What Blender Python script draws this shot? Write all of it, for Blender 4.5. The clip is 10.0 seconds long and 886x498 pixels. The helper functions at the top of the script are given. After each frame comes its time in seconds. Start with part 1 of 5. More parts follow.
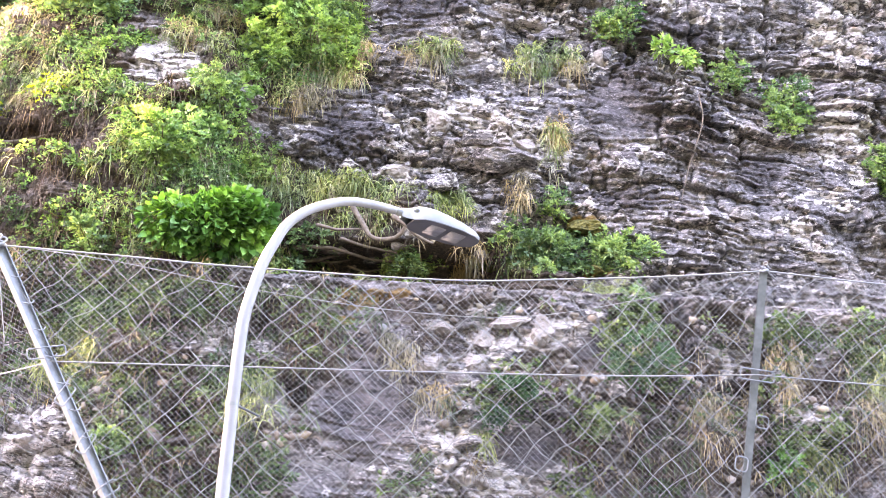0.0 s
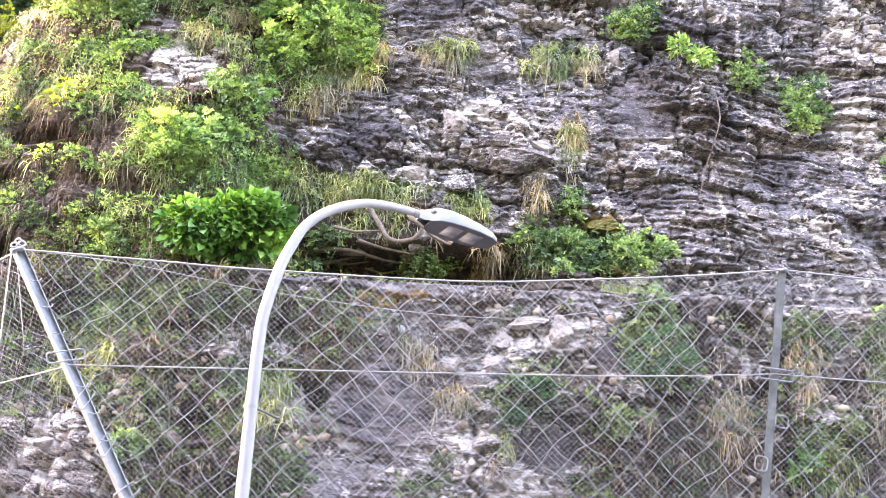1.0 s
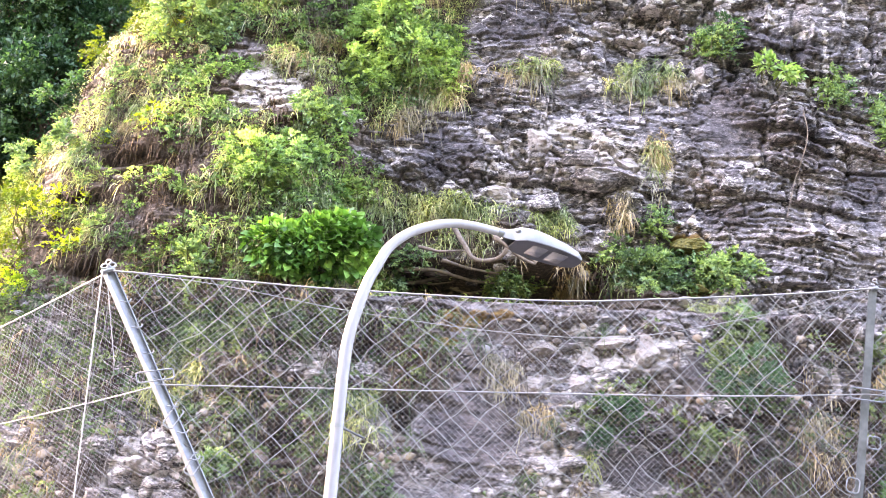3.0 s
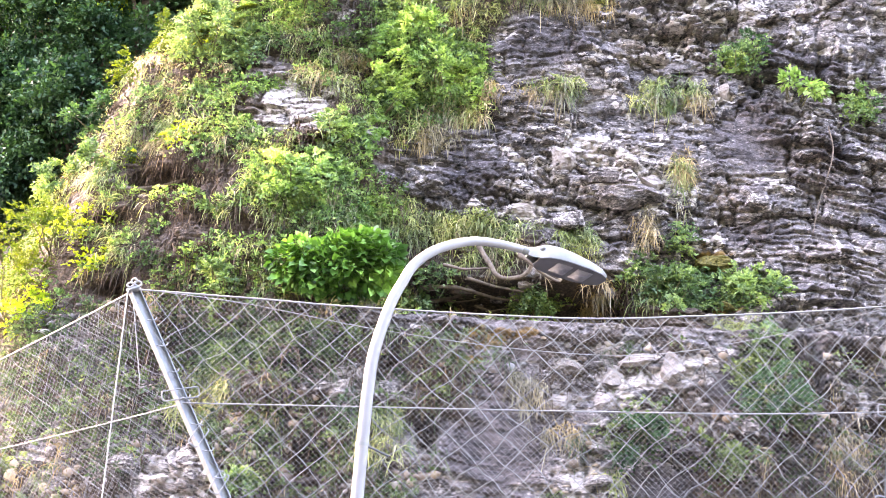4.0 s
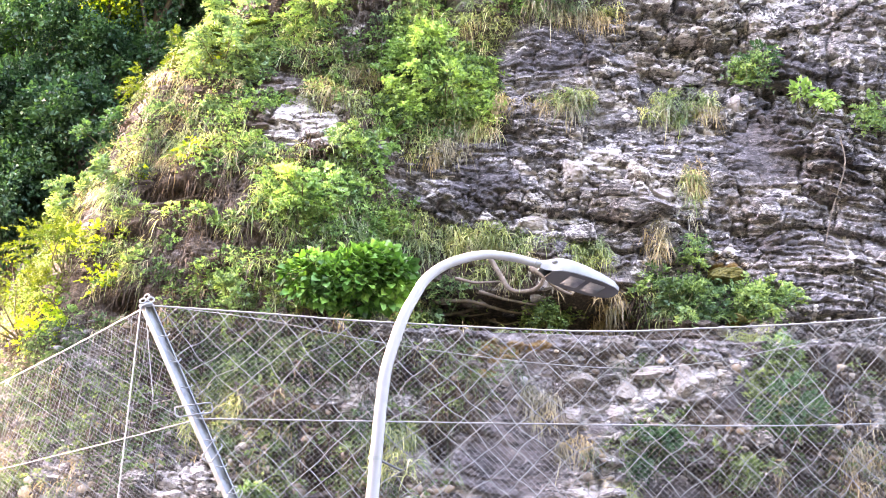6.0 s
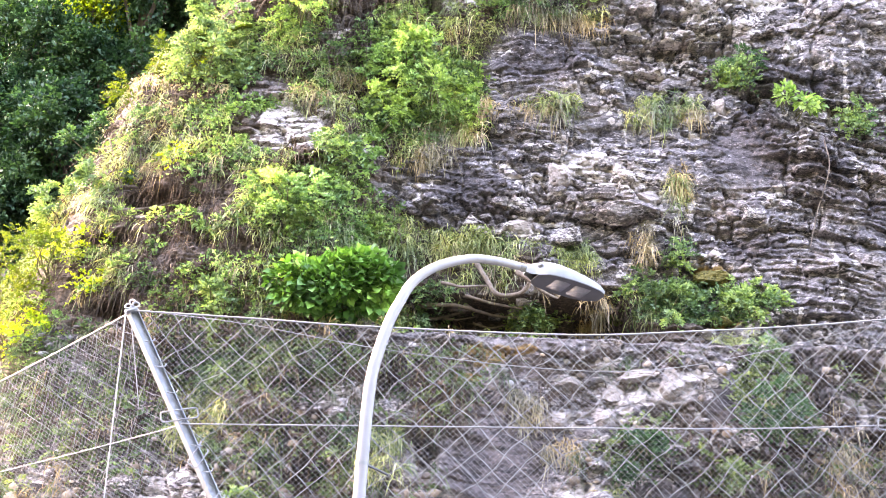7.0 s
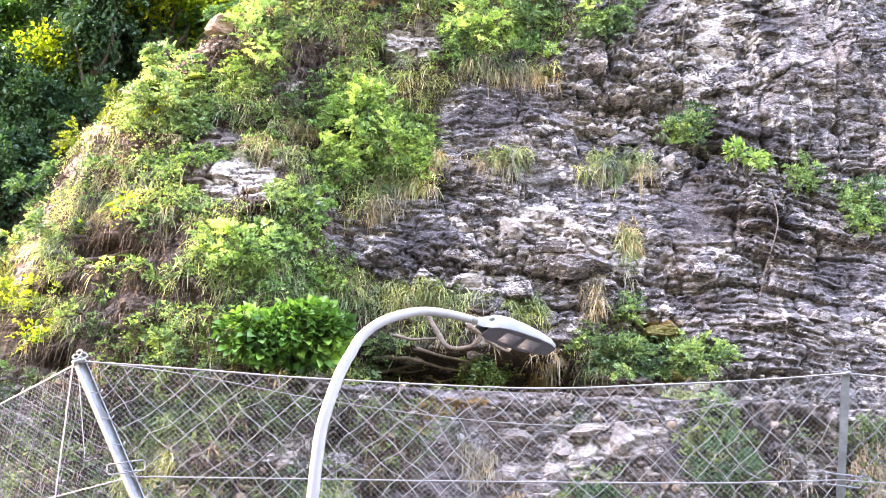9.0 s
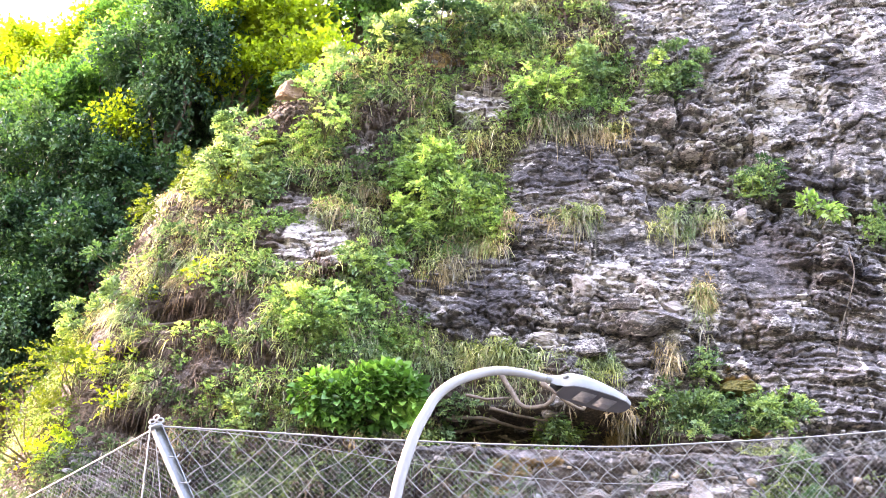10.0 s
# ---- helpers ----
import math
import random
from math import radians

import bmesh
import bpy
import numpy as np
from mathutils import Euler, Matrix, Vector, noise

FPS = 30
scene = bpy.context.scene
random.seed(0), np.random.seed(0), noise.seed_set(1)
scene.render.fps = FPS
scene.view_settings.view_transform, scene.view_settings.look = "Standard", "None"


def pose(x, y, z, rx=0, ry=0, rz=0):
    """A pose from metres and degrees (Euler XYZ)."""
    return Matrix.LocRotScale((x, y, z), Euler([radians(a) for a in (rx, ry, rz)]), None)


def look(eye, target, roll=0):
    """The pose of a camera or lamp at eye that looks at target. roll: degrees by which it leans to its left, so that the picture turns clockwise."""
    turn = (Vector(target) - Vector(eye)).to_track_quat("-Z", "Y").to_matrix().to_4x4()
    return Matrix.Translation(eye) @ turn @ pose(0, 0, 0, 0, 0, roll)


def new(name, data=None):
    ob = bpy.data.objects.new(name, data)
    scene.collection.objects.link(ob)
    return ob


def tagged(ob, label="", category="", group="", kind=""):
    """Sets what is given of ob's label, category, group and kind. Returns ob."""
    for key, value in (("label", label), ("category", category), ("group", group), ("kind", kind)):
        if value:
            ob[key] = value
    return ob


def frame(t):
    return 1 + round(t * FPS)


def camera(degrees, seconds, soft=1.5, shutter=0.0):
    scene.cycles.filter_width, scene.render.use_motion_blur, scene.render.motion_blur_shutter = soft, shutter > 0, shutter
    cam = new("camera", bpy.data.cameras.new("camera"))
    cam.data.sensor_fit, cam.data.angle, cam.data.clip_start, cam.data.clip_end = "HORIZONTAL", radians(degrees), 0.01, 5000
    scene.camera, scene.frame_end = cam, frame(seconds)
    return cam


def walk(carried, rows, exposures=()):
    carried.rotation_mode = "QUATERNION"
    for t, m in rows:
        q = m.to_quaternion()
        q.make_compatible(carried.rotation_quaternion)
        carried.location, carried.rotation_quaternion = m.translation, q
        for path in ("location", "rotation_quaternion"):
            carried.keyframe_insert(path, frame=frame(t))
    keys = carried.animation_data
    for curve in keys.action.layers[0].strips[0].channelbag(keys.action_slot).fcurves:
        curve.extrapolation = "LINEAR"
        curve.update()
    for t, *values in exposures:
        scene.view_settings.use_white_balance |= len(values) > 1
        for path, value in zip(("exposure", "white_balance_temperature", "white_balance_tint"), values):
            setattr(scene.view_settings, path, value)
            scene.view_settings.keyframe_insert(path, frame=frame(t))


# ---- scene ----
cam = camera(34.0, 10.0, 0.8)
EYE = 1.6
ROWS = [
    (0.0, 102.407, -2.791, -6.324),
    (0.5, 102.403, -2.665, -6.210),
    (1.0, 102.421, -2.542, -5.562),
    (1.5, 102.483, -2.653, -4.690),
    (2.0, 102.564, -2.758, -3.785),
    (2.5, 102.740, -2.897, -2.948),
    (4.0, 103.691, -3.097, -1.261),
    (4.5, 103.889, -3.001, -0.963),
    (5.0, 104.018, -2.911, -0.726),
    (6.5, 104.291, -2.638, -0.808),
    (7.0, 104.394, -2.474, -1.201),
    (7.5, 104.637, -2.325, -1.752),
    (8.0, 105.186, -2.232, -2.338),
    (8.5, 105.911, -2.287, -2.809),
    (9.0, 106.555, -2.392, -3.168),
    (9.5, 107.360, -2.314, -2.757),
    (10.0, 108.785, -2.164, -0.120),
]
walk(cam, [(t, pose(0, 0, EYE, rx, ry, rz)) for t, rx, ry, rz in ROWS],
     [(0.0, 5.34, 8450, 34), (5.0, 5.32, 8450, 34), (9.0, 5.32, 8450, 34), (10.0, 5.22, 8450, 34)])

# ---- light: open shade under a bright sky, the sun high behind the hill's shoulder ----
SUN_TO = Vector((-0.62, 0.57, 0.54)).normalized()
world = bpy.data.worlds.new("sky")
scene.world = world
world.use_nodes = True
wn = world.node_tree.nodes
sky = wn.new("ShaderNodeTexSky")
sky.sky_type = "NISHITA"
sky.sun_disc = False
sky.sun_elevation = math.asin(SUN_TO.z)
sky.sun_rotation = math.atan2(SUN_TO.x, SUN_TO.y)
sky.air_density, sky.dust_density, sky.ozone_density = 1.0, 2.1, 0.6
wn["Background"].inputs["Strength"].default_value = 0.15
world.node_tree.links.new(sky.outputs["Color"], wn["Background"].inputs["Color"])
sun = new("sun", bpy.data.lights.new("sun", "SUN"))
sun.data.energy, sun.data.angle, sun.data.color = 0.085, radians(0.53), (1.0, 0.92, 0.74)
sun.matrix_world = look(SUN_TO * 60, (0, 0, 0))


# ---- noise on arrays ----
def hashed(ix, iy, seed):
    h = (ix.astype(np.int64) * 374761393 + iy.astype(np.int64) * 668265263 + seed * 974634541) & 0xFFFFFFFF
    h = ((h ^ (h >> 13)) * 1274126177) & 0xFFFFFFFF
    h = ((h ^ (h >> 16)) * 2246822519) & 0xFFFFFFFF
    return ((h ^ (h >> 13)) & 0xFFFFFF) / float(0xFFFFFF)


def vnoise(x, y, seed=0):
    ix, iy = np.floor(x), np.floor(y)
    u, v = x - ix, y - iy
    u, v = u * u * (3 - 2 * u), v * v * (3 - 2 * v)
    a, b = hashed(ix, iy, seed), hashed(ix + 1, iy, seed)
    c, d = hashed(ix, iy + 1, seed), hashed(ix + 1, iy + 1, seed)
    return (a + (b - a) * u) * (1 - v) + (c + (d - c) * u) * v


def fbm(x, y, octaves=4, seed=0, gain=0.5):
    total, amp, norm = 0.0, 1.0, 0.0
    for o in range(octaves):
        total = total + amp * vnoise(x * 2.03 ** o + 17.1 * o, y * 2.03 ** o + 9.7 * o, seed + o)
        norm += amp
        amp *= gain
    return total / norm


def cells(x, y, seed=0):
    """Distance to the nearest and the next cell point, and the nearest cell's random number."""
    ix, iy = np.floor(x), np.floor(y)
    f1, f2, rid = np.full(x.shape, 9.0), np.full(x.shape, 9.0), np.zeros(x.shape)
    for dx in (-1, 0, 1):
        for dy in (-1, 0, 1):
            cx, cy = ix + dx, iy + dy
            d = np.hypot(cx + hashed(cx, cy, seed) - x, cy + hashed(cx, cy, seed + 7) - y)
            near = d < f1
            f2 = np.where(near, f1, np.minimum(f2, d))
            rid = np.where(near, hashed(cx, cy, seed + 13), rid)
            f1 = np.where(near, d, f1)
    return f1, f2, rid


def spots(x, z, rows):
    """Soft sum of ellipses (x, z, half width, half height)."""
    total = np.zeros(np.shape(x))
    for cx, cz, rx, rz in rows:
        total = np.maximum(total, np.exp(-(((x - cx) / rx) ** 2 + ((z - cz) / rz) ** 2)))
    return total


# ---- materials ----
def material(name, rough=0.8, metal=0.0):
    m = bpy.data.materials.new(name)
    m.use_nodes = True
    b = m.node_tree.nodes["Principled BSDF"]
    b.inputs["Roughness"].default_value, b.inputs["Metallic"].default_value = rough, metal
    return m, m.node_tree.nodes, m.node_tree.links, b


def noise_node(n, k, scale, detail=5.0, rough=0.6, coord=None):
    t = n.new("ShaderNodeTexNoise")
    t.inputs["Scale"].default_value, t.inputs["Detail"].default_value, t.inputs["Roughness"].default_value = scale, detail, rough
    if coord is not None:
        k.new(coord, t.inputs["Vector"])
    return t


def ramp(n, k, source, stops):
    r = n.new("ShaderNodeValToRGB")
    e = r.color_ramp.elements
    while len(e) < len(stops):
        e.new(0.5)
    for el, (p, c) in zip(e, stops):
        el.position, el.color = p, (*c, 1)
    k.new(source, r.inputs["Fac"])
    return r.outputs["Color"]


def mix(n, k, fac, a, b, kind="MIX"):
    m = n.new("ShaderNodeMix")
    m.data_type, m.blend_type = "RGBA", kind
    for sock, v in ((m.inputs[0], fac), (m.inputs[6], a), (m.inputs[7], b)):
        if isinstance(v, bpy.types.NodeSocket):
            k.new(v, sock)
        elif isinstance(v, tuple):
            sock.default_value = (*v, 1)
        else:
            sock.default_value = v
    return m.outputs[2]


def bump(n, k, b, height, strength, distance):
    u = n.new("ShaderNodeBump")
    u.inputs["Strength"].default_value, u.inputs["Distance"].default_value = strength, distance
    k.new(height, u.inputs["Height"])
    k.new(u.outputs["Normal"], b.inputs["Normal"])


def attr(n, name):
    a = n.new("ShaderNodeAttribute")
    a.attribute_name = name
    return a.outputs["Fac"]


def crack_lines(n, k, pos, scale, width):
    """Dark, open hairlines that follow the beds."""
    mp = n.new("ShaderNodeMapping")
    mp.inputs["Scale"].default_value = (0.55, 0.55, 1.7)
    mp.inputs["Rotation"].default_value = (0, radians(-5), 0)
    k.new(pos, mp.inputs["Vector"])
    t = noise_node(n, k, scale, 7, 0.62, mp.outputs["Vector"])
    off = n.new("ShaderNodeMath")
    off.operation = "SUBTRACT"
    off.inputs[1].default_value = 0.5
    k.new(t.outputs["Fac"], off.inputs[0])
    fold = n.new("ShaderNodeMath")
    fold.operation = "ABSOLUTE"
    k.new(off.outputs[0], fold.inputs[0])
    return ramp(n, k, fold.outputs[0], [(0.0, (0.10, 0.09, 0.09)), (width * 0.5, (0.35, 0.34, 0.34)), (width, (1, 1, 1))])


def rock_material(name="layered limestone", loose=False):
    m, n, k, b = material(name, 0.85)
    pos = n.new("ShaderNodeNewGeometry").outputs["Position"]
    flat = n.new("ShaderNodeMapping")
    flat.inputs["Scale"].default_value = (1.0, 1.0, 1.8)
    k.new(pos, flat.inputs["Vector"])
    fine = noise_node(n, k, 24, 8, 0.75, flat.outputs["Vector"])
    mid = noise_node(n, k, 4.0, 8, 0.72, flat.outputs["Vector"])
    grit = noise_node(n, k, 75, 4, 0.7, pos)
    dark = ramp(n, k, mid.outputs["Fac"], [(0.32, (0.017, 0.015, 0.016)), (0.40, (0.092, 0.084, 0.083)), (0.50, (0.155, 0.143, 0.139)), (0.60, (0.191, 0.176, 0.170)), (0.72, (0.298, 0.281, 0.267))])
    pale = ramp(n, k, fine.outputs["Fac"], [(0.33, (0.060, 0.050, 0.045)), (0.41, (0.27, 0.24, 0.22)), (0.48, (0.40, 0.362, 0.335)), (0.70, (0.58, 0.54, 0.51))])
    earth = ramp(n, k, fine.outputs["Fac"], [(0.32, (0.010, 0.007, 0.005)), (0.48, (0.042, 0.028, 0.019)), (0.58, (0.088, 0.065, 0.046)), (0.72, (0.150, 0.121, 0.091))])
    mossy = ramp(n, k, fine.outputs["Fac"], [(0.3, (0.04, 0.028, 0.010)), (0.5, (0.20, 0.115, 0.028)), (0.7, (0.34, 0.21, 0.06))])
    speck = ramp(n, k, fine.outputs["Fac"], [(0.36, (0.30, 0.30, 0.30)), (0.46, (0.90, 0.90, 0.90)), (0.55, (1.15, 1.15, 1.15)), (0.585, (1.35, 1.33, 1.32)), (0.60, (3.0, 2.9, 2.85))])
    grain = ramp(n, k, grit.outputs["Fac"], [(0.35, (0.62, 0.62, 0.62)), (0.65, (1.35, 1.35, 1.35))])
    c = mix(n, k, 1.0, dark, speck, "MULTIPLY")
    c = mix(n, k, 1.0, c, grain, "MULTIPLY")
    c = mix(n, k, attr(n, "darker"), c, mix(n, k, 1.0, c, (0.45, 0.43, 0.45), "MULTIPLY"))
    warm = noise_node(n, k, 1.3, 3)
    k.new(pos, warm.inputs["Vector"])
    rust = ramp(n, k, warm.outputs["Fac"], [(0.42, (0.80, 0.80, 0.84)), (0.55, (1.05, 1.03, 1.02)), (0.7, (1.35, 1.22, 1.10))])
    c = mix(n, k, 1.0, c, rust, "MULTIPLY")
    rag = n.new("ShaderNodeMath")
    rag.operation = "MULTIPLY_ADD"
    rag.inputs[1].default_value = 0.9
    k.new(fine.outputs["Fac"], rag.inputs[0])
    if loose:
        each = n.new("ShaderNodeObjectInfo").outputs["Random"]
        k.new(ramp(n, k, each, [(0.5, (0.1, 0.1, 0.1)), (0.75, (0.46, 0.46, 0.46))]), rag.inputs[2])
    else:
        k.new(attr(n, "pale"), rag.inputs[2])
    c = mix(n, k, ramp(n, k, rag.outputs["Value"], [(0.90, (0, 0, 0)), (0.98, (1, 1, 1))]), c, pale)
    lines = crack_lines(n, k, pos, 1.6, 0.016)
    hair = crack_lines(n, k, pos, 6.5, 0.015)
    c = mix(n, k, 1.0, c, mix(n, k, 1.0, lines, hair, "MULTIPLY"), "MULTIPLY")
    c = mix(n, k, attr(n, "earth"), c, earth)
    c = mix(n, k, attr(n, "moss"), c, mossy)
    k.new(c, b.inputs["Base Color"])
    bump(n, k, b, fine.outputs["Fac"], 1.0, 0.03)
    return m


def foliage_material(name, stops, pass_light=0.4, rough=0.5):
    """Leaves or blades: each plant its own tone, each leaf a little off it, with light passing through."""
    m, n, k, b = material(name, rough)
    g = n.new("ShaderNodeNewGeometry")
    own = n.new("ShaderNodeMath")
    own.operation, own.use_clamp = "MULTIPLY_ADD", True
    own.inputs[1].default_value = 0.42
    k.new(g.outputs["Random Per Island"], own.inputs[0])
    k.new(attr(n, "tone"), own.inputs[2])
    tone = ramp(n, k, own.outputs[0], stops)
    patch = noise_node(n, k, 1.6, 3, 0.6, g.outputs["Position"])
    shade = ramp(n, k, patch.outputs["Fac"], [(0.38, (0.62, 0.74, 0.80)), (0.62, (1.32, 1.2, 0.95))])
    c = mix(n, k, 1.0, tone, shade, "MULTIPLY")
    k.new(c, b.inputs["Base Color"])
    b.inputs["Specular IOR Level"].default_value = 0.3
    t = n.new("ShaderNodeBsdfTranslucent")
    bright = mix(n, k, 1.0, c, (1.5, 1.6, 0.7), "MULTIPLY")
    k.new(bright, t.inputs["Color"])
    s = n.new("ShaderNodeMixShader")
    s.inputs[0].default_value = pass_light
    k.new(b.outputs[0], s.inputs[1])
    k.new(t.outputs[0], s.inputs[2])
    k.new(s.outputs[0], n["Material Output"].inputs["Surface"])
    return m


def plain_material(name, low, high, scale, rough, metal=0.0, relief=0.15, stretch=(1, 1, 1)):
    m, n, k, b = material(name, rough, metal)
    obj = n.new("ShaderNodeTexCoord").outputs["Object"]
    mp = n.new("ShaderNodeMapping")
    mp.inputs["Scale"].default_value = stretch
    k.new(obj, mp.inputs["Vector"])
    t = noise_node(n, k, scale, 6, 0.65, mp.outputs["Vector"])
    k.new(ramp(n, k, t.outputs["Fac"], [(0.3, low), (0.7, high)]), b.inputs["Base Color"])
    bump(n, k, b, t.outputs["Fac"], relief, 0.01)
    return m


ROCK = rock_material()
BLOCK = rock_material("broken limestone", True)
HERB = foliage_material("hillside herbs", [(0, (0.017, 0.036, 0.021)), (0.35, (0.076, 0.147, 0.066)), (0.7, (0.185, 0.307, 0.125)), (1.0, (0.350, 0.475, 0.205))])
GRASS = foliage_material("green grass", [(0, (0.036, 0.051, 0.026)), (0.4, (0.159, 0.213, 0.095)), (0.75, (0.371, 0.391, 0.205)), (1.0, (0.636, 0.564, 0.475))])
DRY = foliage_material("dry grass", [(0, (0.054, 0.040, 0.023)), (0.4, (0.225, 0.171, 0.104)), (0.75, (0.405, 0.315, 0.216)), (1.0, (0.522, 0.450, 0.378))], 0.3)
BROAD = foliage_material("broad leaves", [(0, (0.008, 0.035, 0.011)), (0.45, (0.051, 0.165, 0.042)), (1.0, (0.206, 0.439, 0.131))], 0.22, 0.36)
SHRUB = foliage_material("shrub leaves", [(0, (0.021, 0.048, 0.032)), (0.5, (0.122, 0.213, 0.106)), (1.0, (0.339, 0.446, 0.198))], 0.35)
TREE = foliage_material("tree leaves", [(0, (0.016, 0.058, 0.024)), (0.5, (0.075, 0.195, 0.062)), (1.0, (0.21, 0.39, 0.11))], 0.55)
# dark shrubs, and shaded trees whose shade is put into this colour
DARK_AND_SHADED = foliage_material("dark shrub and shaded tree leaves", [(0, (0.006, 0.023, 0.014)), (0.5, (0.029, 0.085, 0.044)), (1.0, (0.075, 0.162, 0.075))], 0.3)
LUSH = foliage_material("lush green leaves", [(0, (0.040, 0.084, 0.033)), (0.5, (0.172, 0.294, 0.107)), (1.0, (0.387, 0.505, 0.224))], 0.42)
BANKHERB = foliage_material("dull green leaves", [(0, (0.011, 0.021, 0.012)), (0.5, (0.060, 0.101, 0.054)), (1.0, (0.180, 0.247, 0.135))])
FERN = foliage_material("fern fronds", [(0.0, (0.041, 0.072, 0.010)), (1.0, (0.090, 0.121, 0.017))], 0.45)
# sunlight on the leaves is put into this yellow, beyond the sun itself
SUNLIT = foliage_material("leaves in yellow sunlight", [(0.0, (0.126, 0.192, 0.019)), (0.5, (0.219, 0.294, 0.027)), (1.0, (0.314, 0.386, 0.046))], 0.62)
TWIG = foliage_material("dead stems", [(0, (0.014, 0.009, 0.006)), (0.5, (0.045, 0.029, 0.02)), (0.85, (0.115, 0.08, 0.056)), (1.0, (0.24, 0.18, 0.125))], 0.05, 0.9)
RUBBLE = foliage_material("rubble", [(0.0, (0.06, 0.05, 0.045)), (0.5, (0.16, 0.13, 0.12)), (1.0, (0.42, 0.37, 0.34))], 0.0, 0.9)
MOSS = plain_material("moss", (0.022, 0.026, 0.006), (0.150, 0.125, 0.026), 38, 0.95, 0, 1.0)
BARK = plain_material("bark", (0.035, 0.026, 0.02), (0.13, 0.10, 0.075), 14, 0.9, 0, 0.6, (1, 1, 0.3))
ROOT = plain_material("weathered root", (0.056, 0.041, 0.031), (0.184, 0.143, 0.107), 18, 0.85, 0, 0.5)
STEM = plain_material("stem", (0.05, 0.06, 0.02), (0.14, 0.12, 0.05), 20, 0.8)
PAINT = plain_material("white lamp paint", (0.168, 0.180, 0.193), (0.213, 0.224, 0.235), 7, 0.55, 0, 0.03, (1, 1, 0.4))
HEADGREY = plain_material("grey cast aluminium", (0.115, 0.132, 0.132), (0.149, 0.168, 0.167), 9, 0.42, 0.0, 0.04)
UNDER = plain_material("dark grey underside", (0.036, 0.042, 0.051), (0.058, 0.064, 0.077), 9, 0.5, 0.0, 0.04)
LENS = plain_material("lamp lens", (0.139, 0.148, 0.170), (0.188, 0.201, 0.227), 60, 0.25, 0.0, 0.1)
GALV = plain_material("galvanised steel", (0.119, 0.136, 0.148), (0.198, 0.220, 0.233), 11, 0.45, 0.35, 0.08)
GALVDARK = plain_material("weathered galvanised steel", (0.044, 0.052, 0.052), (0.102, 0.114, 0.114), 9, 0.6, 0.3, 0.12)
WIRE = plain_material("galvanised wire", (0.191, 0.191, 0.196), (0.345, 0.345, 0.349), 6, 0.5, 0.25, 0.0)
ROPE = plain_material("steel wire rope", (0.135, 0.144, 0.144), (0.252, 0.261, 0.261), 30, 0.5, 0.2, 0.2)
TAN = plain_material("tan boulder", (0.13, 0.075, 0.045), (0.24, 0.155, 0.10), 5, 0.9, 0, 0.5)
STONE = plain_material("pale stone", (0.130, 0.110, 0.100), (0.300, 0.268, 0.245), 7, 0.9, 0, 0.6)
# dark green for the unseen slope that blocks the low sky
BLOCKER_GREEN = plain_material("sky blocker green", (0.012, 0.022, 0.010), (0.045, 0.070, 0.028), 0.6, 0.9, 0, 0.5)
ASPHALT = plain_material("asphalt", (0.035, 0.035, 0.036), (0.065, 0.064, 0.062), 40, 0.9, 0, 0.4)


# ---- mesh helpers ----
def mesh_object(name, verts, faces, mat, parent=None, smooth=False, label="", tone=None):
    """Arrays of vertices and of equal-sized faces (triangles or quads) as one object; tone: a plant's shade, 0 to 0.6, for each vertex."""
    me = bpy.data.meshes.new(name)
    verts, faces = np.asarray(verts, np.float32), np.asarray(faces, np.int32)
    size = faces.shape[1]
    me.vertices.add(len(verts))
    me.vertices.foreach_set("co", verts.ravel())
    me.loops.add(faces.size)
    me.loops.foreach_set("vertex_index", faces.ravel())
    me.polygons.add(len(faces))
    me.polygons.foreach_set("loop_start", np.arange(0, faces.size, size, dtype=np.int32))
    if smooth:
        me.polygons.foreach_set("use_smooth", np.ones(len(faces), bool))
    me.materials.append(mat)
    me.update(calc_edges=True)
    if tone is not None:
        me.attributes.new("tone", "FLOAT", "POINT").data.foreach_set("value", np.asarray(tone, np.float32))
    ob = new(name, me)
    ob.parent = parent
    return tagged(ob, label)


def part(name, bm, mat, parent, label="", smooth=True):
    me = bpy.data.meshes.new(name)
    bmesh.ops.recalc_face_normals(bm, faces=bm.faces)
    bm.to_mesh(me)
    bm.free()
    for p in me.polygons:
        p.use_smooth = smooth
    me.materials.append(mat)
    ob = new(name, me)
    ob.parent = parent
    return tagged(ob, label)


def thing(name, at, label, category, group="", kind=""):
    ob = tagged(new(name), label, category, group, kind)
    ob.matrix_world = Matrix.Translation(at)
    ob.empty_display_size = 0.1
    return ob


def tube_arrays(path, radii, sides=8):
    """A tube along a path, as vertex and quad arrays, closed by end rings."""
    p = np.asarray(path, float)
    r = np.broadcast_to(np.asarray(radii, float), (len(p),))
    tan = np.gradient(p, axis=0)
    tan /= np.linalg.norm(tan, axis=1)[:, None] + 1e-9
    ref = np.where(np.abs(tan[:, 1:2]) < 0.9, np.array([[0.0, 1.0, 0.0]]), np.array([[1.0, 0.0, 0.0]]))
    a = np.cross(tan, ref)
    a /= np.linalg.norm(a, axis=1)[:, None] + 1e-9
    b = np.cross(tan, a)
    ang = np.arange(sides) * 2 * np.pi / sides
    ring = np.cos(ang)[None, :, None] * a[:, None] + np.sin(ang)[None, :, None] * b[:, None]
    v = (p[:, None] + ring * r[:, None, None]).reshape(-1, 3)
    i = np.arange(len(p) - 1)[:, None] * sides
    j = np.arange(sides)[None]
    q = np.stack([i + j, i + (j + 1) % sides, i + sides + (j + 1) % sides, i + sides + j], -1).reshape(-1, 4)
    return v, q


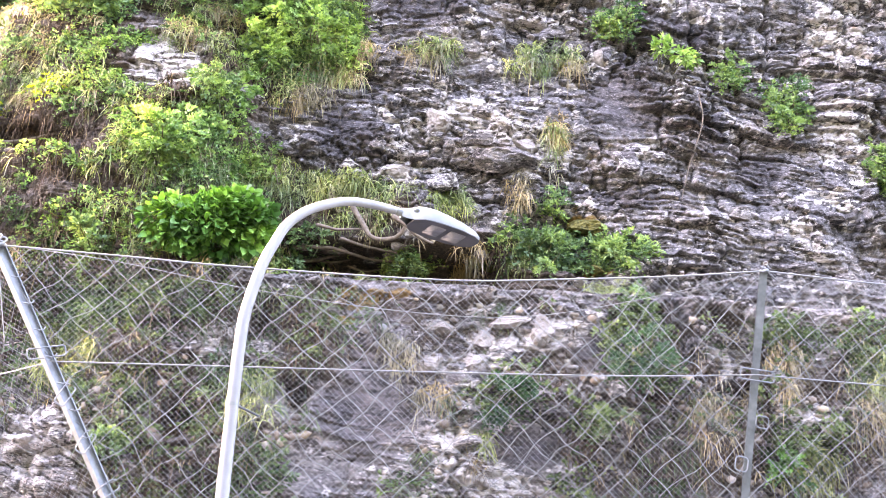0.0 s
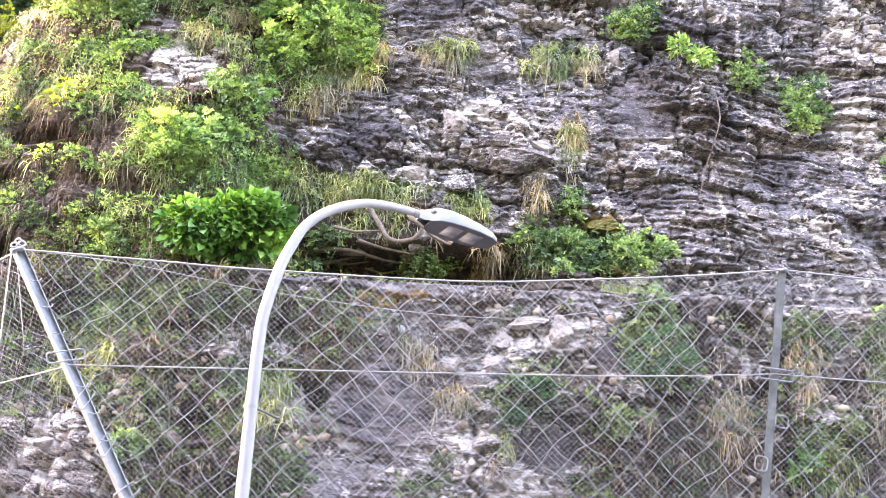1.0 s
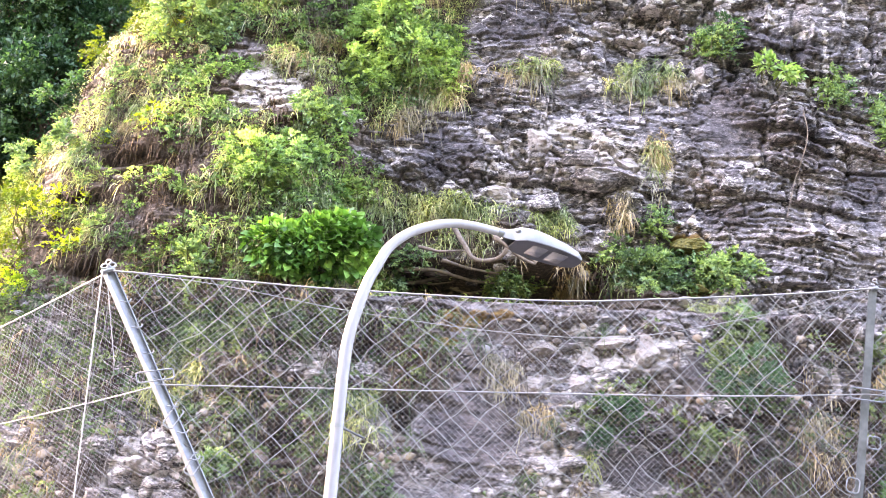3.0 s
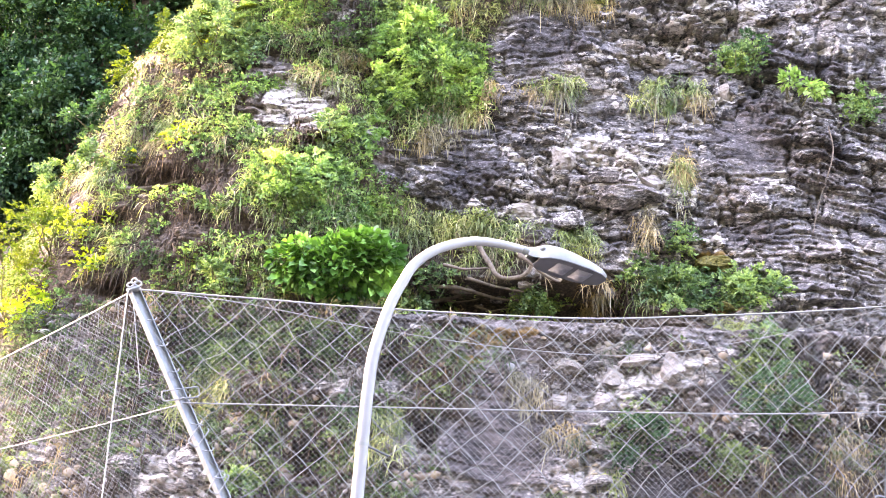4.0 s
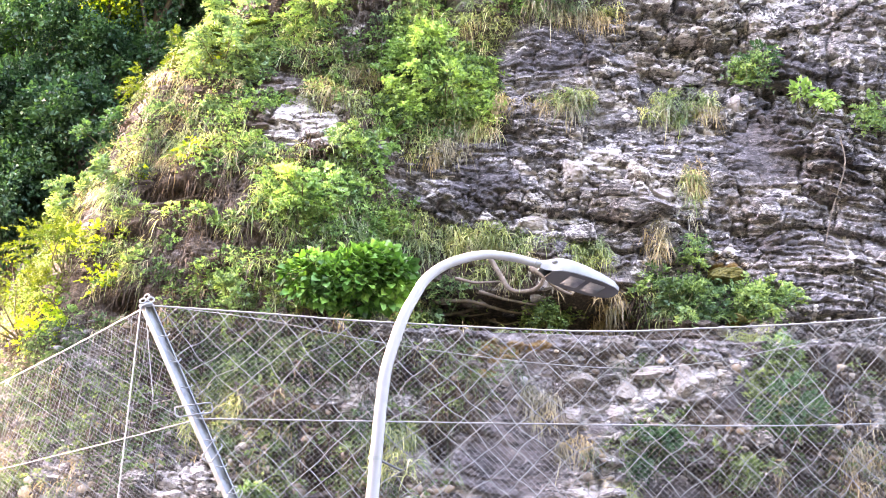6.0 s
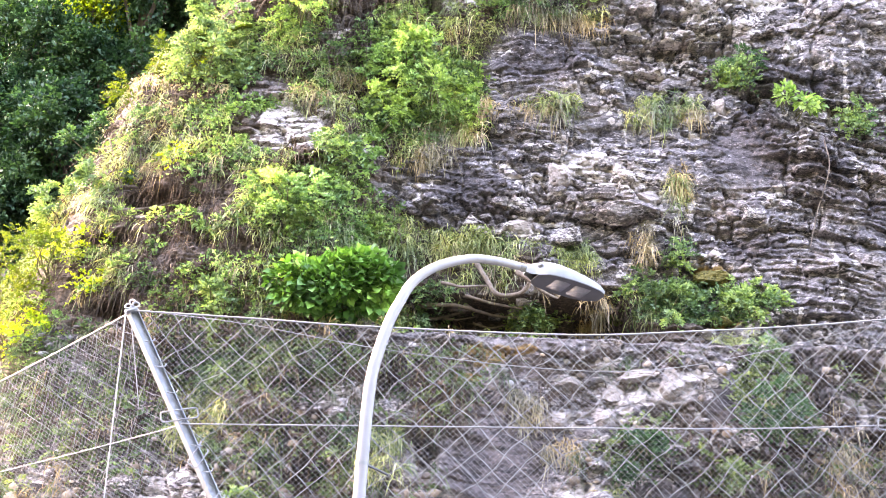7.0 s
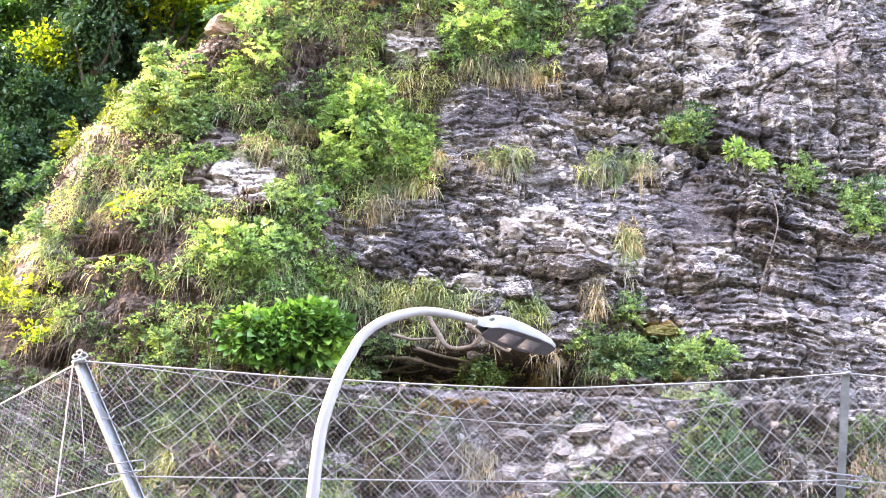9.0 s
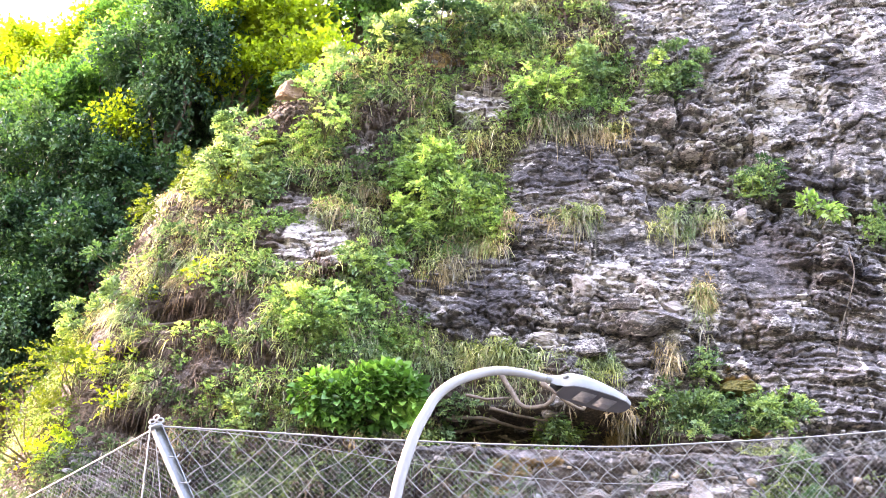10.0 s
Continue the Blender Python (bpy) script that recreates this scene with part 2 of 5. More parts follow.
def join(arrays):
    vs, fs, at = [], [], 0
    for v, f in arrays:
        vs.append(v)
        fs.append(np.asarray(f) + at)
        at += len(v)
    return np.concatenate(vs), np.concatenate(fs)


def tube(name, path, radii, mat, parent, sides=8, label=""):
    v, q = tube_arrays(path, radii, sides)
    return mesh_object(name, v, q, mat, parent, True, label)


def unit(v):
    return v / (np.linalg.norm(v, axis=-1, keepdims=True) + 1e-9)


def leaves(at, out, size, rng, ratio=0.6, broad=False):
    """One folded leaf at each point: a diamond of two triangles, or a rounder one of six."""
    n = len(at)
    out = unit(out)
    side = unit(np.cross(out, unit(rng.normal(size=(n, 3)) * 0.8 + np.array([0, 0, 1.0]))))
    up = np.cross(side, out)
    L, w = size[:, None], size[:, None] * ratio * 0.5
    if not broad:
        fold = w * 0.5
        v = np.stack([at, at + out * L * 0.45 + side * w + up * fold, at + out * L - up * L * 0.12, at + out * L * 0.45 - side * w + up * fold], 1)
        f = np.array([[0, 1, 2], [0, 2, 3]])
    else:
        fold = w * 0.35
        mid = at + out * L * 0.5
        v = np.stack([at, at + out * L * 0.12 + side * w * 0.75 + up * fold, at + out * L * 0.5 + side * w + up * fold * 0.6, at + out * L - up * L * 0.22,
                      at + out * L * 0.5 - side * w + up * fold * 0.6, at + out * L * 0.12 - side * w * 0.75 + up * fold, mid], 1)
        f = np.array([[0, 1, 6], [1, 2, 6], [2, 3, 6], [3, 4, 6], [4, 5, 6], [5, 0, 6]])
    m = v.shape[1]
    return v.reshape(-1, 3), (f[None] + (np.arange(n) * m)[:, None, None]).reshape(-1, 3)


def blades(at, out, length, width, droop, rng):
    """Curved grass blades of five triangles each."""
    n = len(at)
    out = unit(out)
    side = unit(np.cross(out, rng.normal(size=(n, 3))))
    L, w, d = length[:, None], width[:, None], droop[:, None]
    rows = []
    for s, k in ((0.0, 0.8), (0.4, 1.0), (0.75, 0.65)):
        c = at + out * L * s + np.array([0, 0, -1.0]) * L * d * s * s
        rows += [c - side * w * k * 0.5, c + side * w * k * 0.5]
    rows.append(at + out * L + np.array([0, 0, -1.0]) * L * d)
    v = np.stack(rows, 1)
    f = np.array([[0, 1, 3], [0, 3, 2], [2, 3, 5], [2, 5, 4], [4, 5, 6]])
    return v.reshape(-1, 3), (f[None] + (np.arange(n) * 7)[:, None, None]).reshape(-1, 3)


def sprigs(at, out, length, pairs, size, rng, droop=0.45, ratio=0.5):
    """Leafy shoots: pairs of leaflets along a drooping stem. Also gives each vertex its shoot's number."""
    n = len(at)
    out = unit(out)
    side = unit(np.cross(out, unit(rng.normal(size=(n, 3)) * 0.5 + np.array([0, -0.6, 1.0]))))
    s = np.repeat(np.linspace(0.18, 1.0, pairs), 2)
    sign = np.tile([1.0, -1.0], pairs)
    L = length[:, None, None]
    p = at[:, None] + out[:, None] * L * s[None, :, None] + np.array([0, 0, -1.0]) * L * (droop * s * s)[None, :, None]
    d = side[:, None] * sign[None, :, None] + out[:, None] * (0.45 + 0.8 * s)[None, :, None] + rng.normal(size=(n, 2 * pairs, 3)) * 0.28
    k = size[:, None] * (0.65 + 0.6 * np.sin(np.pi * (0.15 + 0.7 * s)))[None] * rng.uniform(0.75, 1.2, (n, 2 * pairs))
    v, f = leaves(p.reshape(-1, 3), d.reshape(-1, 3), k.ravel(), rng, ratio)
    return v, f, np.repeat(np.arange(n), 2 * pairs * 4)


def arc(points, steps):
    """A smooth path through points (Catmull-Rom)."""
    p = np.asarray(points, float)
    p = np.vstack([2 * p[0] - p[1], p, 2 * p[-1] - p[-2]])
    res = []
    for i in range(1, len(p) - 2):
        for s in np.linspace(0, 1, steps, endpoint=False):
            a, b, c, d = p[i - 1], p[i], p[i + 1], p[i + 2]
            res.append(0.5 * (2 * b + (c - a) * s + (2 * a - 5 * b + 4 * c - d) * s * s + (3 * b - a - 3 * c + d) * s ** 3))
    res.append(p[-2])
    return np.array(res)


# ---- the slope ----
def sp(v, w):
    return np.logaddexp(0, v / w) * w


def sm(v, a, b):
    t = np.clip((v - a) / (b - a), 0, 1)
    return t * t * (3 - 2 * t)


def ridge_x(z):
    """x of the hillside's edge, past which it turns away."""
    return np.where(z < 8.45, np.maximum(-4.75 + (z - 5.2) * 0.514, -4.42 + (z - 5.2) * 0.30), -3.08 + (z - 8.45) * 1.33)


def base_y(x, z):
    """Depth of the slope's large form: a lower face, a ledge, an undercut and the slope above it."""
    right = sm(x, -1.4, -0.3)
    s = 13.3 + 0.22 * (np.minimum(z, 4.32) - 2.5) + (0.36 + 0.10 * (1 - right)) * np.maximum(z - 4.32, 0)
    s = s + 0.55 * right * sm(z, 4.28, 4.40)
    s = s + 0.68 * sm(x, -0.5, 0.0) * (1 - sm(x, 1.7, 2.5)) * sm(z, 4.30, 4.42) * (1 - sm(z, 4.66, 4.9))
    r = sp(-1.2 - x, 0.7)
    s = s + 0.22 * r + 0.06 * r * r
    return s + 2.2 * sp(ridge_x(z) - x, 0.3)

# pale, freshly broken or lime-streaked rock: x, z, half width, half height
PALE_SPOTS = [
    (1.67, 6.39, 0.64, 0.35),
    (2.37, 5.99, 0.35, 0.23),
    (1.16, 5.73, 0.52, 0.17),
    (2.63, 7.81, 0.24, 0.3),
    (3.18, 8.85, 0.31, 0.56),
    (3.85, 9.33, 0.5, 0.69),
    (4.37, 10.2, 0.7, 0.38),
    (2.68, 10.32, 0.45, 0.32),
    (0.27, 8.9, 0.5, 0.31),
    (3.23, 7.28, 0.12, 0.18),
    (3.63, 6.15, 0.15, 0.17),
    (6.08, 7.97, 0.36, 0.55),
    (5.28, 5.09, 0.26, 0.34),
    (5.99, 6.49, 0.35, 0.47),
    (2.03, 3.54, 0.84, 0.37),
    (1.61, 2.97, 0.21, 0.47),
    (1.78, 2.4, 0.62, 0.26),
    (-0.21, 3.51, 0.21, 0.11),
    (-0.84, 3.47, 0.32, 0.21),
    (4.78, 3.27, 0.32, 0.26),
    (-2.25, 2.5, 0.37, 0.43),
]
SMOOTH_SPOTS = [
    (0.76, 3.03, 0.68, 0.79),
    (0.28, 2.37, 0.52, 0.31),
    (3.36, 6.68, 0.35, 0.65),
    (2.19, 2.68, 0.42, 0.42),
    (4.91, 9.11, 0.37, 0.37),
    (3.92, 9.33, 0.25, 0.63),
    (2.91, 3.71, 0.32, 0.26),
]
# hollows washed out of the earth
SCOOP_SPOTS = [
    (-3.2, 4.55, 0.3, 0.14),
    (-2.88, 5.82, 0.5, 0.19),
    (-3.43, 5.39, 0.35, 0.08),
    (-1.03, 2.82, 0.26, 0.21),
    (3.62, 4.11, 0.16, 0.21),
    (4.23, 3.41, 0.21, 0.07),
    (-0.12, 8.58, 0.19, 0.12),
    (-0.39, 3.83, 0.21, 0.24),
    (0.03, 3.09, 0.14, 0.19),
    (3.67, 3.88, 0.19, 0.27),
]
# stretches where the rock colour is multiplied darker
DARKER_SPOTS = [
    (0.71, 3.13, 0.58, 0.63),
    (2.2, 2.74, 0.36, 0.31),
    (2.91, 3.71, 0.29, 0.26),
    (1.21, 7.91, 0.61, 0.33),
    (0.44, 6.78, 0.47, 0.24),
    (0.57, 5.98, 0.58, 0.26),
    (3.54, 6.69, 0.41, 0.65),
    (3.36, 6.68, 0.35, 0.59),
    (0.31, 6.11, 0.52, 0.26),
    (3.86, 7.78, 0.36, 0.36),
    (4.3, 6.4, 0.35, 0.35),
    (4.29, 7.78, 0.42, 0.24),
    (4.83, 6.02, 0.35, 0.35),
    (3.35, 5.54, 0.46, 0.23),
    (4.7, 9.55, 0.38, 0.19),
]
EARTH_SPOTS = [
    (-3.25, 4.5, 0.5, 0.36),
    (-4.2, 4.5, 0.3, 0.2),
    (-2.98, 5.98, 0.53, 0.32),
    (-3.34, 5.43, 0.47, 0.18),
    (-2.24, 5.77, 0.34, 0.34),
    (-1.86, 5.2, 0.34, 0.22),
    (-3.06, 5.89, 0.35, 0.41),
    (-2.5, 5.17, 0.34, 0.28),
    (0.62, 4.79, 0.75, 0.23),
    (1.35, 4.76, 0.52, 0.17),
    (-0.99, 2.93, 0.37, 0.32),
    (0.2, 3.65, 0.32, 0.32),
    (-1.03, 2.25, 0.42, 0.21),
    (3.81, 2.78, 0.31, 0.31),
    (-0.72, 9.64, 0.44, 0.25),
    (-1.04, 8.3, 0.31, 0.18),
    (2.14, 4.8, 0.23, 0.17),
    (-3.71, 4.99, 0.35, 0.23),
    (-0.86, 8.58, 0.37, 0.25),
    (-0.15, 9.53, 0.44, 0.19),
]
MOSS_SPOTS = [
    (2.94, 5.21, 0.18, 0.13),
    (0.61, 4.12, 0.32, 0.12),
    (0.99, 4.15, 0.16, 0.11),
    (3.03, 4.67, 0.12, 0.09),
    (-0.43, 9.53, 0.38, 0.19),
    (0.4, 3.88, 0.16, 0.11),
]
# stretches of the hillside that stay bare rock or earth
BARE_SPOTS = [
    (-1.7, 6.68, 0.35, 0.35),
    (-1.3, 6.71, 0.16, 0.41),
    (0.27, 8.9, 0.43, 0.31),
    (-2.25, 2.5, 0.42, 0.51),
    (-1.11, 7.82, 0.24, 0.07),
    (-0.87, 7.19, 0.15, 0.07),
    (-1.15, 8.03, 0.24, 0.12),
    (-0.67, 6.49, 0.2, 0.12),
    (-0.21, 3.5, 0.2, 0.08),
    (2.03, 3.71, 0.24, 0.21),
    (1.49, 3.4, 0.37, 0.12),
    (1.74, 3.08, 0.1, 0.31),
    (2.5, 3.86, 0.13, 0.21),
    (1.88, 2.35, 0.57, 0.14),
    (1.51, 2.7, 0.09, 0.26),
    (-0.89, 3.5, 0.21, 0.13),
    (-1.18, 2.29, 0.26, 0.09),
    (-2.98, 5.98, 0.47, 0.26),
    (-3.33, 5.4, 0.41, 0.13),
    (-1.86, 5.2, 0.22, 0.22),
    (-0.66, 6.28, 0.23, 0.15),
    (-0.48, 6.3, 0.18, 0.12),
]
# bare cliff's left border above the ledge, going up
BORDER = [
    (1.21, 5.06),
    (1.1, 5.36),
    (-0.09, 5.62),
    (-0.65, 6.06),
    (-0.12, 6.61),
    (0.49, 7.12),
    (0.42, 7.88),
    (0.75, 8.35),
    (1.82, 8.66),
    (2.12, 9.25),
    (1.88, 9.99),
    (1.69, 10.67),
]


def border_x(z):
    b = np.array(BORDER)
    return np.interp(z, b[:, 1], b[:, 0])


def green(x, z):
    """1 where the hillside is overgrown."""
    wob = 0.35 * (fbm(x * 1.7, z * 1.7, 3, 51) - 0.5)
    g = 1 - sm(x + wob, border_x(z) - 0.12, border_x(z) + 0.12)
    return g * sm(z, 4.2, 4.5)


def slope_y(x, z):
    """The slope with its beds, blocks and crevices, and masks of what it is made of."""
    g = green(x, z)
    warp = 0.45 * fbm(x * 0.5, z * 0.8, 3, 3) + 0.26 * fbm(x * 0.9, z * 3.4, 3, 6) + 0.12 * fbm(x * 2.5, z * 2.5, 3, 4) + 0.025 * fbm(x * 9, z * 9, 2, 5)
    warp = warp - 0.55 * sp(x - 2.4, 0.3) * sm(z, 7.6, 9.2)

    def courses(thick, long, tilt, seed):
        """Beds of rock: each overhangs the one below, and joints break it into blocks."""
        bed = (z + tilt * x + warp) / thick
        nb = np.floor(bed)
        fr = bed - nb
        bx = (x + 0.25 * long * fbm(x * 5, z * 5, 2, seed + 1)) / long + 7.3 * hashed(nb, nb * 0 + 3, seed)
        bi = np.floor(bx)
        fx = np.abs(bx - bi - 0.5) * 2
        rnd = hashed(bi, nb, seed + 2)
        prof = (1 - fr) ** 1.3 * (0.3 + 1.1 * vnoise(x * 1.1 + nb * 5.3, nb * 3.7, seed + 4))
        joint = np.exp(-((1 - fx) / 0.07) ** 2) * (rnd > 0.35)
        prof = prof - 1.3 * np.exp(-((1 - fr) / 0.10) ** 2) * vnoise(x * 2.2, nb * 1.7, seed + 5)
        return prof, rnd - 0.5, joint, rnd

    c1, r1, j1, _ = courses(0.46, 0.95, 0.10, 200)
    c2, r2, j2, _ = courses(0.135, 0.42, 0.08, 300)
    c3, r3, j3, gid = courses(0.048, 0.19, 0.05, 400)
    amp = 0.6 + 0.9 * sm(fbm(x * 0.7 + 3, z * 0.7, 2, 27), 0.38, 0.62)
    beds = 0.065 * c1 + 0.11 * r1 - 0.16 * j1 + 0.055 * c2 + 0.085 * r2 - 0.10 * j2
    beds2 = 0.036 * c3 + 0.036 * r3 - 0.035 * j3
    wx, wz = x + 0.12 * fbm(x * 4, z * 4, 2, 22), z + 0.10 * fbm(x * 4, z * 4, 2, 23)
    f1, f2, rid = cells(wx * 2.6, wz * 3.4, 31)
    crack = np.exp(-((f2 - f1) / 0.05) ** 2)
    broken = sm(fbm(x * 0.9, z * 0.9, 2, 33), 0.42, 0.62)
    ridged = np.abs(fbm(x * 5, z * 11, 4, 36) - 0.5)
    blocks = broken * (0.17 * (rid - 0.5) - 0.08 * crack) - 0.13 * ridged
    g1, g2, big = cells(wx * 5.0 + 0.6 * z, wz * 10.5, 41)
    h1, h2, chip = cells(wx * 13.0 - 1.1 * z, wz * 23.0, 43)
    shatter = 0.35 + 0.65 * np.maximum(broken, spots(x, z, PALE_SPOTS))
    small = 0.085 * (big - 0.5) - 0.035 * np.exp(-((g2 - g1) / 0.08) ** 2) + 0.040 * (chip - 0.5) + 0.03 * (fbm(x * 11, z * 19, 3, 37) - 0.5)
    small = small * shatter
    lumps = 0.70 * (fbm(x * 0.8, z * 0.8, 3, 61) - 0.5) + 0.15 * (fbm(x * 3.1, z * 3.1, 4, 62) - 0.5)
    calm = spots(x, z, SMOOTH_SPOTS)
    rough = (1 - 0.90 * calm) * (1 - 0.35 * g)
    proud = lumps * (1 - 0.5 * calm) + rough * (0.62 * amp * (beds + beds2) + blocks + small) + 0.02 * (fbm(x * 14, z * 22, 3, 63) - 0.5)
    proud = proud - 0.38 * sm(spots(x + 0.3 * (fbm(x * 3, z * 3, 2, 64) - 0.5), z, SCOOP_SPOTS), 0.25, 0.6)
    y = base_y(x, z) - proud
    # masks
    n1 = fbm(x * 2.2, z * 3.0, 4, 71)
    n2 = fbm(x * 9.0, z * 13.0, 4, 72, 0.65)
    n3 = fbm(x * 4.0, z * 5.0, 4, 73, 0.6)
    sp1 = spots(x + 0.5 * (n1 - 0.5), z + 0.5 * (n3 - 0.5), PALE_SPOTS)
    n4 = fbm(x * 24, z * 30, 3, 74)
    pale = sm(0.36 * gid + 0.22 * rid + 0.50 * n2 + 0.14 * n4 + 0.22 * chip + 0.12 * big + (0.50 + 0.16 * sm(z, 8.3, 9.3)) * sp1 + 0.35 * n1, 1.16, 1.25)
    streak = sm(fbm(x * 9, z * 1.1, 3, 75) + 0.5 * n2 + 0.20 * sp1 + 0.25 * (n4 - 0.5), 0.95, 1.06) * sm(x, 0.6, 2.0)
    pale = np.clip(np.maximum(pale, 0.9 * streak) * (1 - 0.7 * g), 0, 1)
    bx2, bz2 = x + 0.45 * (n3 - 0.5), z + 0.45 * (n1 - 0.5)
    lit = sm(spots(bx2, bz2, BARE_SPOTS[:17]) + 0.9 * (n2 - 0.5) - 0.35 * crack, 0.30, 0.65)
    earth = np.clip(np.maximum(g * (0.55 + 0.45 * sm(n1 + 0.25 * n2, 0.40, 0.62)), sm(spots(bx2, bz2, EARTH_SPOTS) + 0.7 * (n2 - 0.5), 0.35, 0.55)), 0, 1)
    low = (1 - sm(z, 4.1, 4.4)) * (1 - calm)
    # brown earth of the ledge; it also paints in some of the undercut's shade
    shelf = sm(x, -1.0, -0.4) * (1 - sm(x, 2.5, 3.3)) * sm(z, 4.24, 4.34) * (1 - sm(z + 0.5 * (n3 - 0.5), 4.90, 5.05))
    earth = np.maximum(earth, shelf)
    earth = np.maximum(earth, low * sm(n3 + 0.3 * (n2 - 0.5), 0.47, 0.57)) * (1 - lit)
    moss = np.clip(sm(spots(bx2, bz2, MOSS_SPOTS) + 0.6 * (n2 - 0.5), 0.45, 0.62), 0, 1)
    pale = np.maximum(pale, lit)
    darker = sm(spots(bx2, bz2, DARKER_SPOTS) + 0.7 * (n3 - 0.5) + 0.3 * (n2 - 0.5), 0.28, 0.6)
    pale = pale * (1 - 0.5 * darker) * (1 - 0.45 * calm) * (1 - 0.22 * (1 - sm(z, 4.1, 4.4)) * (1 - lit))
    return y, pale, earth, moss, darker


def build_slope():
    xs = np.concatenate([np.linspace(-22, -6.3, 50), np.arange(-6.2, 6.9, 0.0165), np.linspace(7.0, 22, 50)])
    zs = np.concatenate([np.linspace(-0.2, 1.7, 20), np.arange(1.75, 11.2, 0.0165), np.linspace(11.3, 17.0, 60)])
    X, Z = np.meshgrid(xs, zs)
    Y, pale, earth, moss, darker = slope_y(X, Z)
    Y = Y + 0.22 * fbm(X * 11, Z * 11, 2, 81) * 0.06
    v = np.stack([X, Y, Z], -1).reshape(-1, 3)
    w, h = len(xs), len(zs)
    i = (np.arange(h - 1)[:, None] * w + np.arange(w - 1)[None]).ravel()
    q = np.stack([i, i + 1, i + w + 1, i + w], -1)
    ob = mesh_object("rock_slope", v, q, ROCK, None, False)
    for key, val in (("pale", pale), ("earth", earth), ("moss", moss), ("darker", darker)):
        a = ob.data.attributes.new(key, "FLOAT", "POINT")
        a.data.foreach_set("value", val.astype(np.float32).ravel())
    return tagged(ob, "steep slope of dark bedded limestone with white patches, earth and ledges", "cliff", "", "structure")


slope = build_slope()


def on_slope(x, z):
    x, z = np.atleast_1d(np.asarray(x, float)), np.atleast_1d(np.asarray(z, float))
    return np.stack([x, slope_y(x, z)[0], z], -1)


# flat ground out to the horizon, and the plateau that closes the slope at the top
def sheet(name, x0, x1, y0, y1, z, mat, nx, ny, wob, label, category):
    X, Y = np.meshgrid(np.linspace(x0, x1, nx), np.linspace(y0, y1, ny))
    Z = z + wob * (fbm(X * 0.3, Y * 0.3, 3, 5) - 0.5)
    i = (np.arange(ny - 1)[:, None] * nx + np.arange(nx - 1)[None]).ravel()
    ob = mesh_object(name, np.stack([X, Y, Z], -1).reshape(-1, 3), np.stack([i, i + 1, i + nx + 1, i + nx], -1), mat, None, True)
    return tagged(ob, label, category, "", "structure")


sheet("ground", -1500, 1500, -1500, 1500, 0.0, ASPHALT, 40, 40, 0.0, "flat grey asphalt ground in front of the slope", "ground")


def far_hill_y(x, z):
    return 26.5 + 0.85 * z + 0.15 * sp(-9 - x, 2.0)


def build_far_hill():
    xs, zs = np.linspace(-40, 6, 160), np.linspace(-0.2, 17.5, 60)
    X, Z = np.meshgrid(xs, zs)
    Z = Z * (0.85 + 0.3 * fbm(X * 0.15, Z * 0.1, 2, 91)) 
    Y = far_hill_y(X, Z) + 0.9 * (fbm(X * 0.7, Z * 0.7, 4, 92) - 0.5)
    i = (np.arange(59)[:, None] * 160 + np.arange(159)[None]).ravel()
    ob = mesh_object("hillside", np.stack([X, Y, Z], -1).reshape(-1, 3), np.stack([i, i + 1, i + 161, i + 160], -1), ROCK, None, True)
    a = ob.data.attributes.new("earth", "FLOAT", "POINT")
    a.data.foreach_set("value", np.ones(len(ob.data.vertices), np.float32))
    return tagged(ob, "wooded hillside of dark earth behind the rock slope", "hillside", "", "structure")


build_far_hill()


def build_sky_blocker():
    """An unseen dark slope behind the viewpoint, added to shut off light from the low sky."""
    X, V = np.meshgrid(np.linspace(-120, 120, 90), np.linspace(0, 1, 40))
    Y = -13 - 52 * V
    Z = -0.3 + 54 * V ** 0.9 * (0.85 + 0.3 * fbm(X * 0.05, V * 3, 3, 95)) + 1.2 * fbm(X * 0.4, V * 18, 3, 96) * (V > 0)
    i = (np.arange(39)[:, None] * 90 + np.arange(89)[None]).ravel()
    ob = mesh_object("sky_blocker", np.stack([X, Y, Z], -1).reshape(-1, 3), np.stack([i, i + 1, i + 91, i + 90], -1), BLOCKER_GREEN, None, True)
    return tagged(ob, "unseen dark slope added to block the low sky", "hillside", "", "structure")


build_sky_blocker()

# ---- rockfall fence ----
TOP_LEFT, TOP_RIGHT = np.array([-2.473, 12.0, 4.007]), np.array([4.011, 12.0, 4.248])
FOOT_LEFT, FOOT_RIGHT = np.array([-0.52, 12.0, 0.4]), np.array([3.70, 12.0, 0.4])
FAR_TOP, FAR_FOOT = np.array([-5.29, 14.3, 3.066]), np.array([-5.05, 14.3, 0.3])
NEXT_TOP, NEXT_FOOT = np.array([9.6, 12.35, 4.30]), np.array([9.5, 12.35, 0.4])
fence = thing("rockfall_fence", (0.7, 12.0, 0.0), "galvanised rockfall fence of leaning posts, ropes and netting", "fence")
F0 = np.array([0.7, 12.0, 0.0])


def local(p):
    return np.asarray(p, float) - F0


